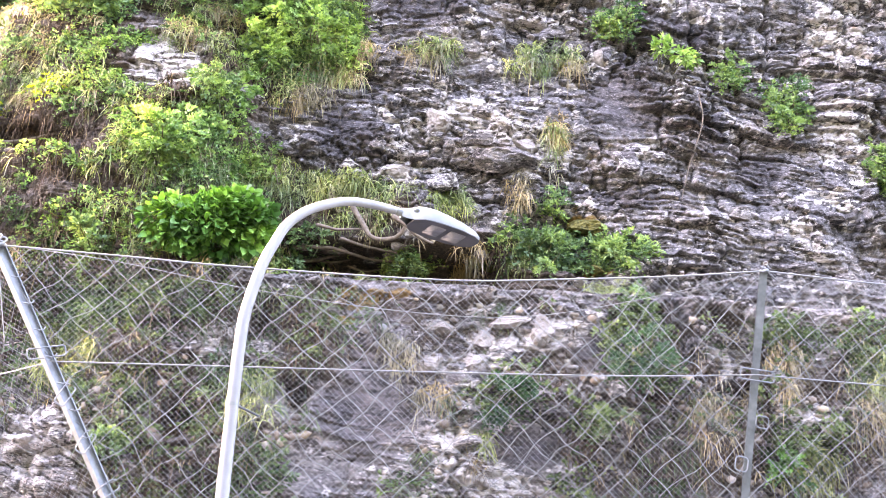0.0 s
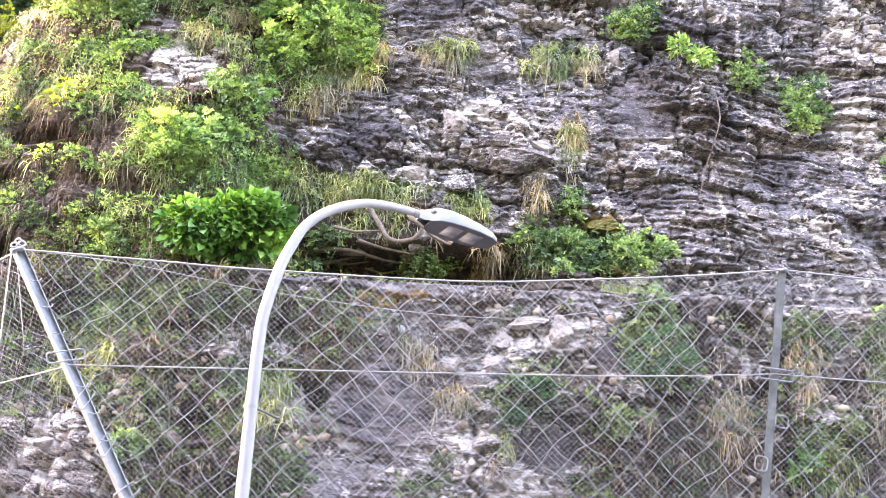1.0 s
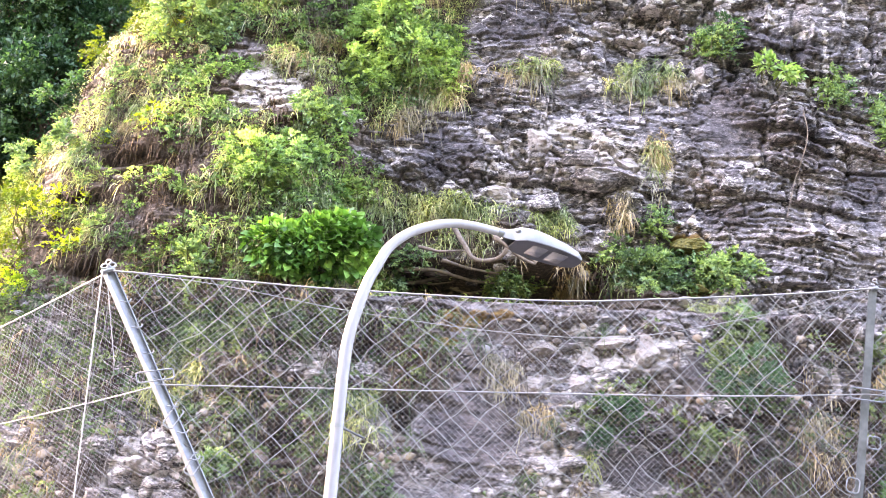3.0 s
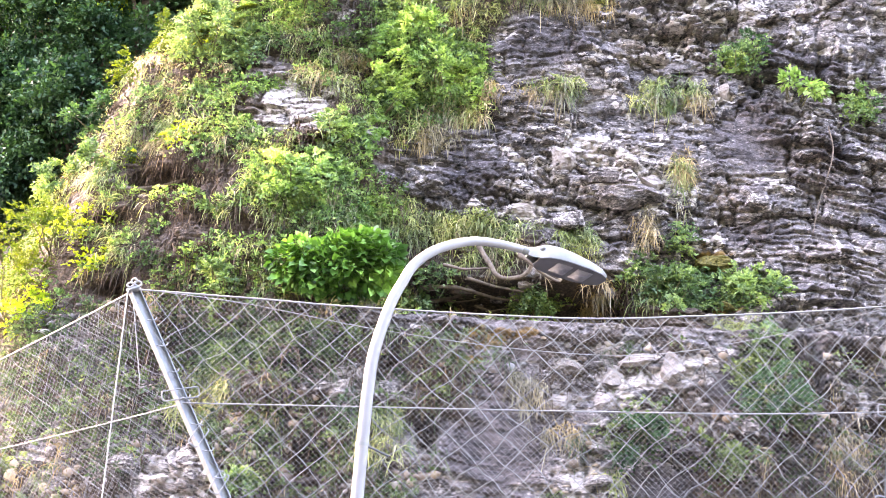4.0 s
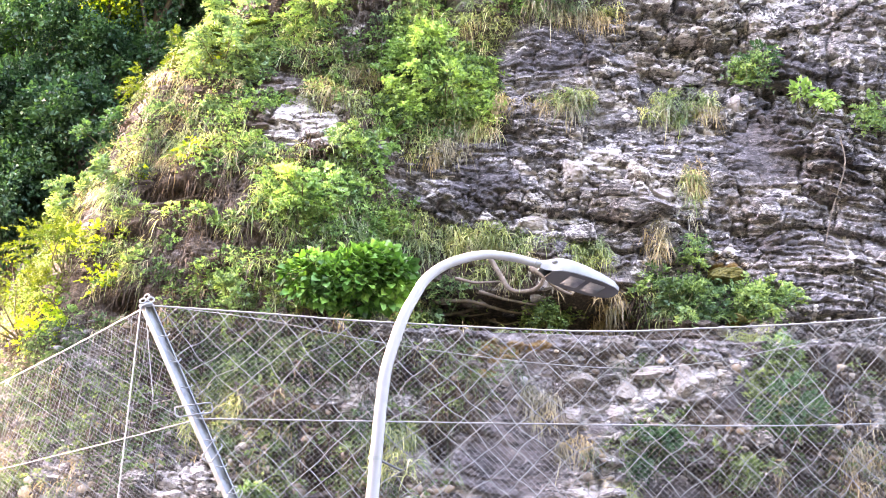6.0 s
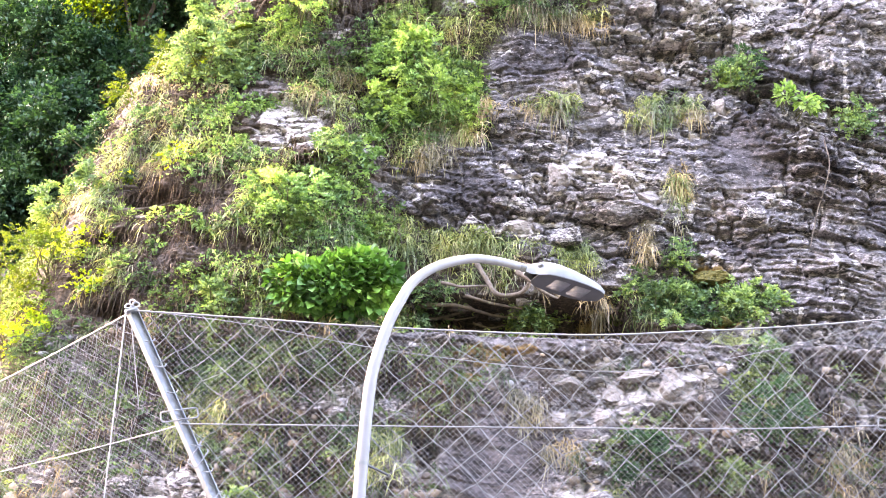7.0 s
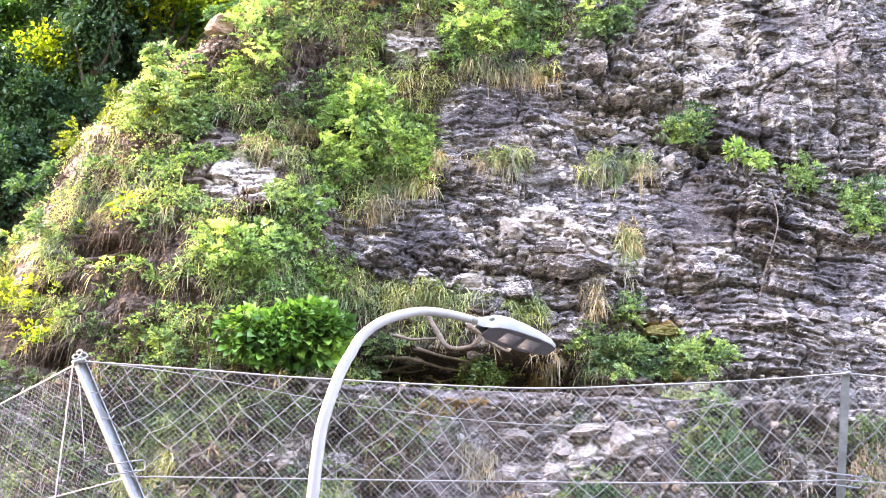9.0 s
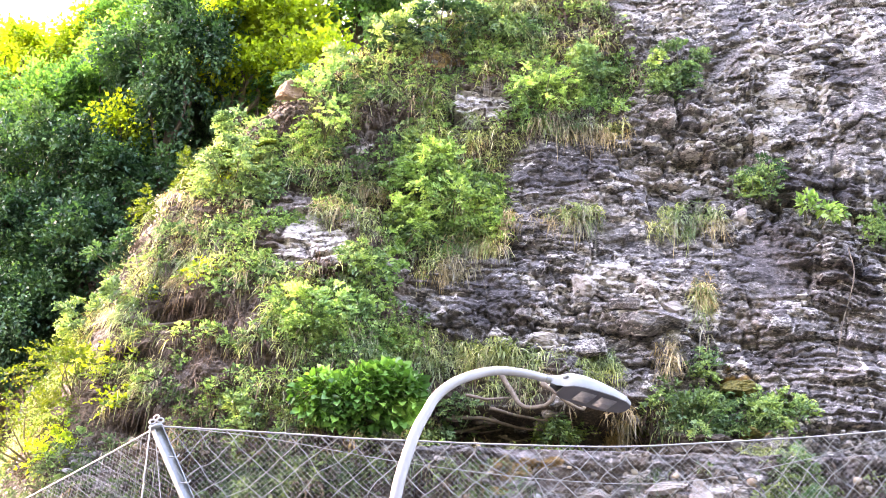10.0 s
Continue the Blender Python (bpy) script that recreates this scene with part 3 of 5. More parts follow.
def h_beam(name, top, foot, depth, flange, mat, turn):
    """A rolled H section from foot to top."""
    t = 0.009
    d, w = depth / 2, flange / 2
    prof = [(-w, -d), (w, -d), (w, -d + t), (t / 2, -d + t), (t / 2, d - t), (w, d - t), (w, d), (-w, d), (-w, d - t), (-t / 2, d - t), (-t / 2, -d + t), (-w, -d + t)]
    axis = Vector(top - foot)
    bm = bmesh.new()
    low = [bm.verts.new((x, y, 0)) for x, y in prof]
    face = bm.faces.new(low)
    ext = bmesh.ops.extrude_face_region(bm, geom=[face])
    bmesh.ops.translate(bm, verts=[g for g in ext["geom"] if isinstance(g, bmesh.types.BMVert)], vec=(0, 0, axis.length))
    m = Matrix.Translation(Vector(local(foot))) @ axis.to_track_quat("Z", "Y").to_matrix().to_4x4() @ Matrix.Rotation(radians(turn), 4, "Z")
    bm.transform(m)
    return part(name, bm, mat, fence, "", False)


post_left = h_beam("post", TOP_LEFT, FOOT_LEFT, 0.084, 0.084, GALV, 28)
post_right = h_beam("post", TOP_RIGHT, FOOT_RIGHT, 0.085, 0.065, GALVDARK, 78)
h_beam("post", FAR_TOP, FAR_FOOT, 0.115, 0.115, GALV, 20)
h_beam("post", NEXT_TOP, NEXT_FOOT, 0.10, 0.085, GALVDARK, 78)


def rod_loop(parent, centre, w, h, lean, r=0.006, gap=False):
    """A bent steel rod in the form of a rounded rectangle that guides the rope."""
    c = 0.25 * min(w, h)
    pts = []
    for sx, sy, a0 in ((1, 1, 0), (-1, 1, 90), (-1, -1, 180), (1, -1, 270)):
        for a in (0, 30, 60, 90):
            q = radians(a0 + a)
            pts.append((sx * (w / 2 - c) + c * math.cos(q), sy * (h / 2 - c) + c * math.sin(q)))
    if not gap:
        pts += pts[:2]
    ca, sa = math.cos(radians(lean)), math.sin(radians(lean))
    path = [(centre[0] + x * ca - y * sa, centre[1] + 0.02 * math.sin(3 * x / w), centre[2] + x * sa + y * ca) for x, y in pts]
    return tube("rope_guide", local(path), r, GALV, parent, 6)


def along(top, foot, d):
    u = (foot - top) / np.linalg.norm(foot - top)
    return top + u * d


for d, w, h, lean in ((0.98, 0.30, 0.085, 12), (1.36, 0.18, 0.09, 62), (1.78, 0.18, 0.09, 65), (2.2, 0.2, 0.09, 40)):
    rod_loop(post_left, along(TOP_LEFT, FOOT_LEFT, d) + np.array([0.02, -0.075, 0]), w, h, lean, gap=d > 1)
for d, dx, w, h, lean in ((0.92, 0.0, 0.31, 0.095, -3), (1.32, 0.075, 0.12, 0.10, -4), (1.68, -0.075, 0.12, 0.12, -8), (2.1, 0.05, 0.12, 0.11, 6)):
    rod_loop(post_right, along(TOP_RIGHT, FOOT_RIGHT, d) + np.array([dx, -0.07, 0]), w, h, lean)
# small hooks down the left post, and the head fitting with its shackles
for i in range(7):
    p = along(TOP_LEFT, FOOT_LEFT, 0.30 + 0.24 * i) + np.array([0.045, -0.07, 0])
    tube("hook", local([p + (-0.05, 0, 0.008), p + (0, -0.015, 0), p + (0.03, 0, 0.012), p + (0.035, 0.02, 0.035)]), 0.006, GALV, post_left, 6)


def head_fitting(parent, top, scale):
    bm = bmesh.new()
    bmesh.ops.create_cube(bm, size=1, matrix=Matrix.Translation(Vector(local(top))) @ pose(0, 0, 0.0, 0, -20, 0) @ Matrix.Diagonal((0.15 * scale, 0.15, 0.035, 1)))
    bmesh.ops.bevel(bm, geom=bm.edges[:], offset=0.008, segments=2, affect="EDGES")
    part("head_plate", bm, GALV, parent)
    for dx, dz, a in ((-0.035, 0.035, 0), (0.05, 0.05, 70), (0.005, 0.07, 30)):
        ang = np.linspace(0, 2 * np.pi, 13)
        c = local(top) + np.array([dx * scale, -0.05, dz])
        ring = np.stack([c[0] + 0.034 * scale * np.cos(ang), c[1] + 0.02 * np.sin(ang + a), c[2] + 0.030 * scale * np.sin(ang)], -1)
        tube("shackle", ring, 0.011 * scale, GALV, parent, 6)


head_fitting(post_left, TOP_LEFT, 0.75)
head_fitting(post_right, TOP_RIGHT, 0.4)


def sag_line(a, b, drop, n=40, wob=0.0, seed=0):
    s = np.linspace(0, 1, n)
    p = a[None] + (b - a)[None] * s[:, None]
    p[:, 2] -= drop * 4 * s * (1 - s)
    if wob:
        p[:, 2] += wob * (fbm(s * 9, s * 0 + seed, 3, seed) - 0.5) * np.sin(np.pi * s)
    return p


top_main = arc([TOP_LEFT, (-1.38, 12, 3.985), (-0.557, 12, 3.965), (1.195, 12, 3.972), (2.263, 12, 4.052), (3.2, 12, 4.145), TOP_RIGHT], 10)
tube("top_rope", local(top_main + (0, -0.05, 0)), 0.0075, ROPE, fence, 6)
second = arc([TOP_LEFT + (0.1, 0, 0.01), (-1.5, 12.03, 3.95), (-0.4, 12.05, 3.80), (0.9, 12.06, 3.70), (1.9, 12.06, 3.72), (2.9, 12.04, 3.93), TOP_RIGHT + (-0.1, 0.03, -0.02)], 10)
tube("lacing_rope", local(second), 0.0035, ROPE, fence, 5)
MID_L, MID_R = along(TOP_LEFT, FOOT_LEFT, 1.06), along(TOP_RIGHT, FOOT_RIGHT, 0.915)
tube("middle_rope", local(arc([MID_L, (-0.4, 12, 3.13), (1.3, 12, 3.19), (2.8, 12, 3.255), MID_R], 10) + (0, -0.06, 0)), 0.0055, ROPE, fence, 6)
LOW_L, LOW_R = along(TOP_LEFT, FOOT_LEFT, 3.7), along(TOP_RIGHT, FOOT_RIGHT, 3.4)
tube("bottom_rope", local(sag_line(LOW_L, LOW_R, 0.02)), 0.009, ROPE, fence, 6)
FAR_MID = np.array([-5.21, 14.3, 2.50])
tube("top_rope", local(sag_line(TOP_LEFT, FAR_TOP, 0.03)), 0.0075, ROPE, fence, 6)
tube("middle_rope", local(sag_line(MID_L, FAR_MID, 0.02)), 0.0055, ROPE, fence, 6)
tube("top_rope", local(sag_line(TOP_RIGHT + (0, -0.05, 0), NEXT_TOP, 0.06)), 0.0075, ROPE, fence, 6)
tube("middle_rope", local(sag_line(MID_R + (0, -0.06, 0), along(NEXT_TOP, NEXT_FOOT, 0.95), 0.02)), 0.0055, ROPE, fence, 6)
tube("guy_rope", local(sag_line(TOP_LEFT + (-0.03, -0.1, -0.02), np.array([-2.42, 11.2, 0.02]), 0.0)), 0.006, ROPE, fence, 6)
tube("guy_rope", local(sag_line(TOP_LEFT + (0.0, -0.06, -0.02), along(TOP_LEFT, FOOT_LEFT, 1.0) + (-0.33, -0.1, 0.1), 0.0)), 0.004, ROPE, fence, 5)


def netting(top, bottom, cell, height, radius, wob, seed, sides, step, left=None, right=None):
    """Two families of crossing wires over the sheet between a top and a bottom line."""
    run = np.linalg.norm(np.diff(top, axis=0), axis=1)
    width = run.sum()
    s = np.concatenate([[0], np.cumsum(run)]) / width
    tall = np.linalg.norm(top - bottom, axis=1).mean()

    def on(p, q):
        u, v = np.clip(p / width, 0, 1), np.clip(q / tall, 0, 1)
        t = np.stack([np.interp(u, s, top[:, i]) for i in range(3)], -1)
        b = np.stack([np.interp(u, s, bottom[:, i]) for i in range(3)], -1)
        r = t + (b - t) * v[:, None]
        r[:, 1] += 0.10 * (fbm(p * 0.9, q * 0.9, 2, seed) - 0.5) * np.sin(np.pi * np.clip(v, 0, 1))
        return r

    out = []
    lean = height / cell
    for sign in (1, -1):
        lo, hi = (-tall / lean, width) if sign > 0 else (0, width + tall / lean)
        for k in np.arange(lo, hi, cell):
            q = np.arange(0, tall + step, step)
            p = k + sign * q / lean
            keep = (p >= 0) & (p <= width) & (q <= tall + 1e-6)
            if keep.sum() < 3:
                continue
            p, q = p[keep], q[keep]
            if wob:
                p = p + wob * 2 * (fbm(p * 3.3 + k, q * 3.3, 2, seed + 3) - 0.5)
                q = q + wob * 2 * (fbm(p * 3.3 - k, q * 3.3, 2, seed + 4) - 0.5) * (q > 0.05)
            pts = on(p, q)
            if left is not None:
                inside = pts[:, 0] > np.interp(pts[:, 2], [left[1][2], left[0][2]], [left[1][0], left[0][0]])
                inside &= pts[:, 0] < np.interp(pts[:, 2], [right[1][2], right[0][2]], [right[1][0], right[0][0]])
                pts = pts[inside]
                if len(pts) < 3:
                    continue
            pts[:, 1] += sign * radius * 0.9
            out.append(tube_arrays(pts, radius, sides))
    return join(out)


n_main = len(top_main)
ss = np.linspace(0, 1, n_main)[:, None]
low_main = top_main * (1, 1, 0) + (0, 0, 0.72)
PANELS = [
    (top_main, low_main, 3, (TOP_LEFT, FOOT_LEFT), (TOP_RIGHT, FOOT_RIGHT)),
    (sag_line(TOP_LEFT, FAR_TOP, 0.03, n_main), LOW_L + (FAR_FOOT + (0, 0, 0.3) - LOW_L) * ss, 7, None, None),
    (sag_line(TOP_RIGHT, NEXT_TOP, 0.06, n_main), LOW_R + (NEXT_FOOT + (0, 0, 0.5) - LOW_R) * ss, 9, None, None),
]
for top, low, seed, edge_l, edge_r in PANELS:
    rope = 0.0020 if seed == 7 else 0.0033
    v, f = netting(top, low, 0.052, 0.050, 0.0010, 0.004, seed, 3, 0.06, edge_l, edge_r)
    mesh_object("chain_link_mesh", v - F0, f, WIRE, fence, True, "fine galvanised chain-link mesh")
    v, f = netting(top + (0, -0.02, 0), low + (0, -0.02, 0), 0.25, 0.245, rope, 0.06, seed + 20, 5, 0.05, edge_l, edge_r)
    mesh_object("rope_net", v - F0, f, ROPE, fence, True, "wavy wire-rope net of large diamonds")

# ---- street lamp ----
lamp = thing("street_lamp", (-0.455, 9.5, 0.0), "white curved street lamp with a flat grey LED head", "street lamp")
L0 = np.array([-0.455, 9.5, 0.0])
ARCH = [
    (-0.340, 9.500, 3.140),
    (-0.300, 9.520, 3.330),
    (-0.240, 9.560, 3.540),
    (-0.180, 9.600, 3.680),
    (-0.100, 9.650, 3.830),
    (0.050, 9.716, 3.960),
    (0.280, 9.837, 4.060),
    (0.480, 9.943, 4.080),
    (0.650, 10.030, 4.070),
]
straight = [(-0.455 + 0.033 * z, 9.5, z) for z in (0.0, 0.8, 1.6, 2.4, 2.9)]
pole_path = np.vstack([np.array(straight)[:-1], arc([straight[-1]] + ARCH, 8)])
length = np.concatenate([[0], np.cumsum(np.linalg.norm(np.diff(pole_path, axis=0), axis=1))])
radii = np.interp(length, [0, 2.4, 3.4, 4.6, 5.4], [0.056, 0.041, 0.038, 0.030, 0.0225])
tube("pole", pole_path - L0, radii, PAINT, lamp, 24)
band_z = 2.571
band = tube("band", [(-0.372 - L0[0], 0, band_z - 0.012), (-0.372 - L0[0], 0, band_z + 0.012)], 0.0445, GALV, lamp, 24, "steel clamp band round the pole")
tube("bracket", [(-0.36 - L0[0], -0.02, band_z - 0.005), (-0.28 - L0[0], 0.03, band_z - 0.03), (-0.20 - L0[0], 0.08, band_z - 0.06)], 0.008, GALVDARK, lamp, 8, "short dark steel rod on the clamp")
bm = bmesh.new()
bmesh.ops.create_cone(bm, cap_ends=True, segments=24, radius1=0.13, radius2=0.13, depth=0.03, matrix=Matrix.Translation((0, 0, 0.015)))
part("base_plate", bm, GALV, lamp)

NECK = Vector(ARCH[-1])
U = Vector((0.630, 0.190, -0.130)).normalized()
Wd = Vector((-0.16, 0.31, 0.014))
Wd = (Wd - U * Wd.dot(U)).normalized()
Nn = U.cross(Wd).normalized()
# the head leans a little to its road side
roll = radians(6)
Wd, Nn = Wd * math.cos(roll) - Nn * math.sin(roll), Nn * math.cos(roll) + Wd * math.sin(roll)
HEADM = Matrix.Translation(NECK - Vector(L0)) @ Matrix((U, Wd, Nn)).transposed().to_4x4() @ Matrix.Diagonal((1.05, 1.0, 1.0, 1))
# along, half width, crown height, rim depth
STATIONS = [(0.045, 0.030, 0.034, 0.034), (0.08, 0.040, 0.045, 0.042), (0.12, 0.075, 0.062, 0.046), (0.17, 0.135, 0.078, 0.046), (0.24, 0.158, 0.080, 0.044),
            (0.34, 0.165, 0.070, 0.042), (0.46, 0.158, 0.050, 0.040), (0.56, 0.130, 0.025, 0.038), (0.61, 0.085, 0.003, 0.036), (0.625, 0.040, -0.012, 0.034)]


def shell():
    bm = bmesh.new()
    rings = []
    for s, w, h, d in STATIONS:
        ring = [bm.verts.new((s, -w, -d))]
        for a in np.linspace(0, math.pi, 11):
            ring.append(bm.verts.new((s, -w * math.copysign(abs(math.cos(a)) ** 0.7, math.cos(a)), -d + 0.012 + (h + d - 0.012) * math.sin(a) ** 0.8)))
        ring.append(bm.verts.new((s, w, -d)))
        rings.append(ring)
    for a, b in zip(rings, rings[1:]):
        for i in range(len(a) - 1):
            bm.faces.new((a[i], a[i + 1], b[i + 1], b[i]))
    bm.faces.new(rings[0])
    bm.faces.new(rings[-1])
    bm.transform(HEADM)
    return bm


head = part("lamp_head", shell(), HEADGREY, lamp, "pale grey flat LED lamp head")
bm = bmesh.new()
lows, ups = [], []
edge = [(s, -w * 0.985, -d + 0.001) for s, w, h, d in STATIONS[2:]] + [(s, w * 0.985, -d + 0.001) for s, w, h, d in reversed(STATIONS[2:])]
face = bm.faces.new([bm.verts.new(p) for p in edge])
ext = bmesh.ops.extrude_face_region(bm, geom=[face])
bmesh.ops.translate(bm, verts=[g for g in ext["geom"] if isinstance(g, bmesh.types.BMVert)], vec=(0, 0, -0.006))
bm.transform(HEADM)
part("underside", bm, UNDER, head, "dark grey underside plate", False)
for s in (0.30, 0.45):
    bm = bmesh.new()
    bmesh.ops.create_cube(bm, size=1, matrix=Matrix.Translation((s, 0.0, -0.048)) @ Matrix.Diagonal((0.115, 0.185, 0.008, 1)))
    bmesh.ops.bevel(bm, geom=bm.edges[:], offset=0.003, segments=2, affect="EDGES")
    bm.transform(HEADM)
    part("lens", bm, LENS, head, "pale LED lens panel")
bm = bmesh.new()
bmesh.ops.create_cone(bm, cap_ends=True, segments=20, radius1=0.027, radius2=0.031, depth=0.11, matrix=pose(0.03, 0, 0, 0, 90, 0))
bm.transform(HEADM)
part("spigot_collar", bm, HEADGREY, head)
bm = bmesh.new()
bmesh.ops.create_cone(bm, cap_ends=True, segments=16, radius1=0.021, radius2=0.021, depth=0.16, matrix=pose(0.125, 0, 0.028, 90, 0, 0))
bmesh.ops.create_cone(bm, cap_ends=True, segments=6, radius1=0.013, radius2=0.013, depth=0.19, matrix=pose(0.125, 0, 0.028, 90, 0, 0))
bm.transform(HEADM)
part("hinge_bolt", bm, GALV, head, "round tilt hinge with its bolt")
bm = bmesh.new()
bmesh.ops.create_cone(bm, cap_ends=True, segments=16, radius1=0.024, radius2=0.016, depth=0.02, matrix=pose(0.17, 0.01, 0.083, 0, 0, 0))
bm.transform(HEADM)
part("sensor_cap", bm, HEADGREY, head)


# ---- plants on the slope ----
rng = np.random.default_rng(11)
HERB_SPOTS = [
    (-0.09, 7.62, 0.57, 0.42),
    (-0.51, 8.18, 0.37, 0.28),
    (0.95, 9.11, 0.37, 0.28),
    (1.58, 9.5, 0.25, 0.38),
    (-1.45, 5.74, 0.4, 0.28),
    (-0.33, 7.1, 0.36, 0.27),
    (-1.02, 6.36, 0.26, 0.26),
    (-2.53, 7.69, 0.61, 0.43),
    (0.39, 10.22, 0.38, 0.26),
    (-0.61, 7.12, 0.3, 0.27),
    (2.3, 4.95, 0.34, 0.23),
    (2.81, 4.84, 0.45, 0.23),
    (3.27, 4.89, 0.28, 0.23),
    (1.08, 4.69, 0.21, 0.15),
    (0.09, 4.81, 0.23, 0.17),
    (-1.84, 3.88, 0.65, 0.3),
    (-0.93, 3.92, 0.37, 0.21),
    (-0.28, 2.39, 0.31, 0.21),
    (1.98, 3.18, 0.24, 0.21),
    (3.3, 3.85, 0.37, 0.48),
]
HERB_SPOTS += [
    (2.84, 3.02, 0.24, 0.18),
    (3.52, 2.42, 0.16, 0.1),
    (4.91, 2.84, 0.42, 0.26),
    (4.83, 3.96, 0.32, 0.21),
    (5.58, 3.95, 0.21, 0.32),
    (-1.63, 2.58, 0.18, 0.16),
    (-0.72, 2.78, 0.18, 0.21),
    (4.68, 2.72, 0.13, 0.21),
    (6.33, 6.15, 0.17, 0.35),
    (5.32, 6.87, 0.18, 0.36),
    (4.71, 7.27, 0.15, 0.21),
    (3.43, 7.81, 0.18, 0.18),
    (3.37, 7.76, 0.18, 0.21),
    (2.47, 9.26, 0.31, 0.25),
    (1.12, 4.71, 0.29, 0.12),
    (2.62, 5.48, 0.11, 0.23),
]
GRASS_SPOTS = [
    (0.58, 5.5, 0.63, 0.11),
    (1.53, 5.38, 0.23, 0.1),
    (-0, 5.37, 0.34, 0.16),
    (0.33, 5.53, 0.34, 0.13),
    (-1.17, 5.31, 0.61, 0.2),
    (-0.38, 5.57, 0.29, 0.2),
    (1.54, 5.34, 0.2, 0.2),
    (1.35, 8.55, 0.68, 0.14),
    (2.59, 7.33, 0.45, 0.12),
    (2.42, 7.12, 0.36, 0.09),
    (1.32, 7.27, 0.36, 0.1),
    (2.3, 4.83, 0.25, 0.2),
    (2.67, 6.18, 0.13, 0.23),
    (5.01, 2.68, 0.36, 0.23),
    (-0.39, 3.06, 0.26, 0.32),
    (3.22, 4.42, 0.39, 0.11),
    (1.82, 2.72, 0.1, 0.1),
    (5.64, 3.67, 0.21, 0.32),
    (-2.16, 3.42, 0.32, 0.32),
    (0.25, 6.85, 0.36, 0.15),
]
LUSH_SPOTS = [
    (-0.63, 7.96, 0.36, 0.27),
    (0.04, 7.54, 0.48, 0.48),
    (-0.64, 7.03, 0.3, 0.3),
    (0.3, 7.16, 0.24, 0.3),
    (-1.1, 5.87, 0.34, 0.26),
    (-1.41, 5.36, 0.45, 0.2),
    (-0.67, 5.53, 0.4, 0.2),
    (1.26, 8.98, 0.59, 0.22),
    (-0.79, 6.47, 0.23, 0.29),
    (0.19, 9.68, 0.32, 0.22),
]
DRY_SPOTS = [
    (1.62, 8.47, 0.43, 0.14),
    (1.08, 8.54, 0.37, 0.12),
    (2.65, 7.22, 0.42, 0.1),
    (1.25, 7.18, 0.36, 0.08),
    (0.59, 7.18, 0.14, 0.13),
    (0.22, 6.81, 0.35, 0.13),
    (-0.05, 6.5, 0.21, 0.18),
    (2.66, 6.18, 0.12, 0.35),
    (-1.28, 7.22, 0.36, 0.13),
    (-1.02, 7.53, 0.21, 0.1),
    (-1.02, 5.58, 0.34, 0.09),
    (2.25, 5.54, 0.14, 0.23),
    (1.72, 4.73, 0.15, 0.2),
    (-3.05, 6.35, 0.3, 0.1),
    (0.98, 3.61, 0.18, 0.18),
    (1.34, 3.17, 0.18, 0.13),
    (5.56, 3.21, 0.21, 0.26),
    (4.79, 3.72, 0.19, 0.29),
    (0.57, 7.13, 0.13, 0.11),
    (3.99, 3.11, 0.21, 0.31),
    (1.79, 4.82, 0.15, 0.15),
]


def in_spots(rows, per_m2):
    """Random points in ellipses, denser towards their middles."""
    xs, zs = [], []
    for cx, cz, rx, rz in rows:
        n = max(4, int(per_m2 * math.pi * rx * rz))
        a, r = rng.uniform(0, 2 * np.pi, n), np.sqrt(rng.uniform(0, 1, n)) * rng.uniform(0.75, 1.15, n)
        xs.append(cx + rx * r * np.cos(a))
        zs.append(cz + rz * r * np.sin(a))
    return np.concatenate(xs), np.concatenate(zs)


def in_green(n, seed, low, high):
    x, z = rng.uniform(-7.5, 4.0, n), rng.uniform(4.3, 12.5, n)
    d = fbm(x * 1.5, z * 1.5, 4, seed)
    keep = (rng.uniform(0, 1, n) < green(x, z) * sm(d, low, high)) & (x > ridge_x(z) - 2.2)
    bare = np.maximum(spots(x, z, BARE_SPOTS), 0.8 * spots(x, z, EARTH_SPOTS))
    keep &= rng.uniform(0, 1, n) > sm(bare, 0.25, 0.5)
    return x[keep], z[keep]


def tufts(x, z, count, spread):
    """count shoots round each plant: their feet, and the plants' numbers."""
    p = on_slope(x, z)
    i = np.repeat(np.arange(len(x)), count)
    return p[i] + rng.normal(size=(len(i), 3)) * spread, i


def herb_cover(name, x, z, count, size, spread, mat, label, ratio=0.6):
    """Leafy plants: count shoots each, spreading out of the slope and up."""
    p, i = tufts(x, z, count, spread)
    lush = (1 + 0.35 * (p[:, 0] < ridge_x(p[:, 2]) + 0.5))
    out = rng.normal(size=p.shape) * np.array([0.9, 0.5, 0.6]) + np.array([0, -0.7, 0.6])
    L = rng.uniform(0.07, 0.19, len(x))[i] * rng.uniform(0.6, 1.2, len(i)) * lush
    v, f, j = sprigs(p, out, L, 4, size * rng.uniform(0.7, 1.3, len(x))[i], rng, 0.5, ratio)
    tone = (0.58 * rng.uniform(0, 1, len(x)) ** 0.9)[i]
    return tagged(mesh_object(name, v, f, mat, None, False, "", tone[j]), label, "plants", "", "stuff")


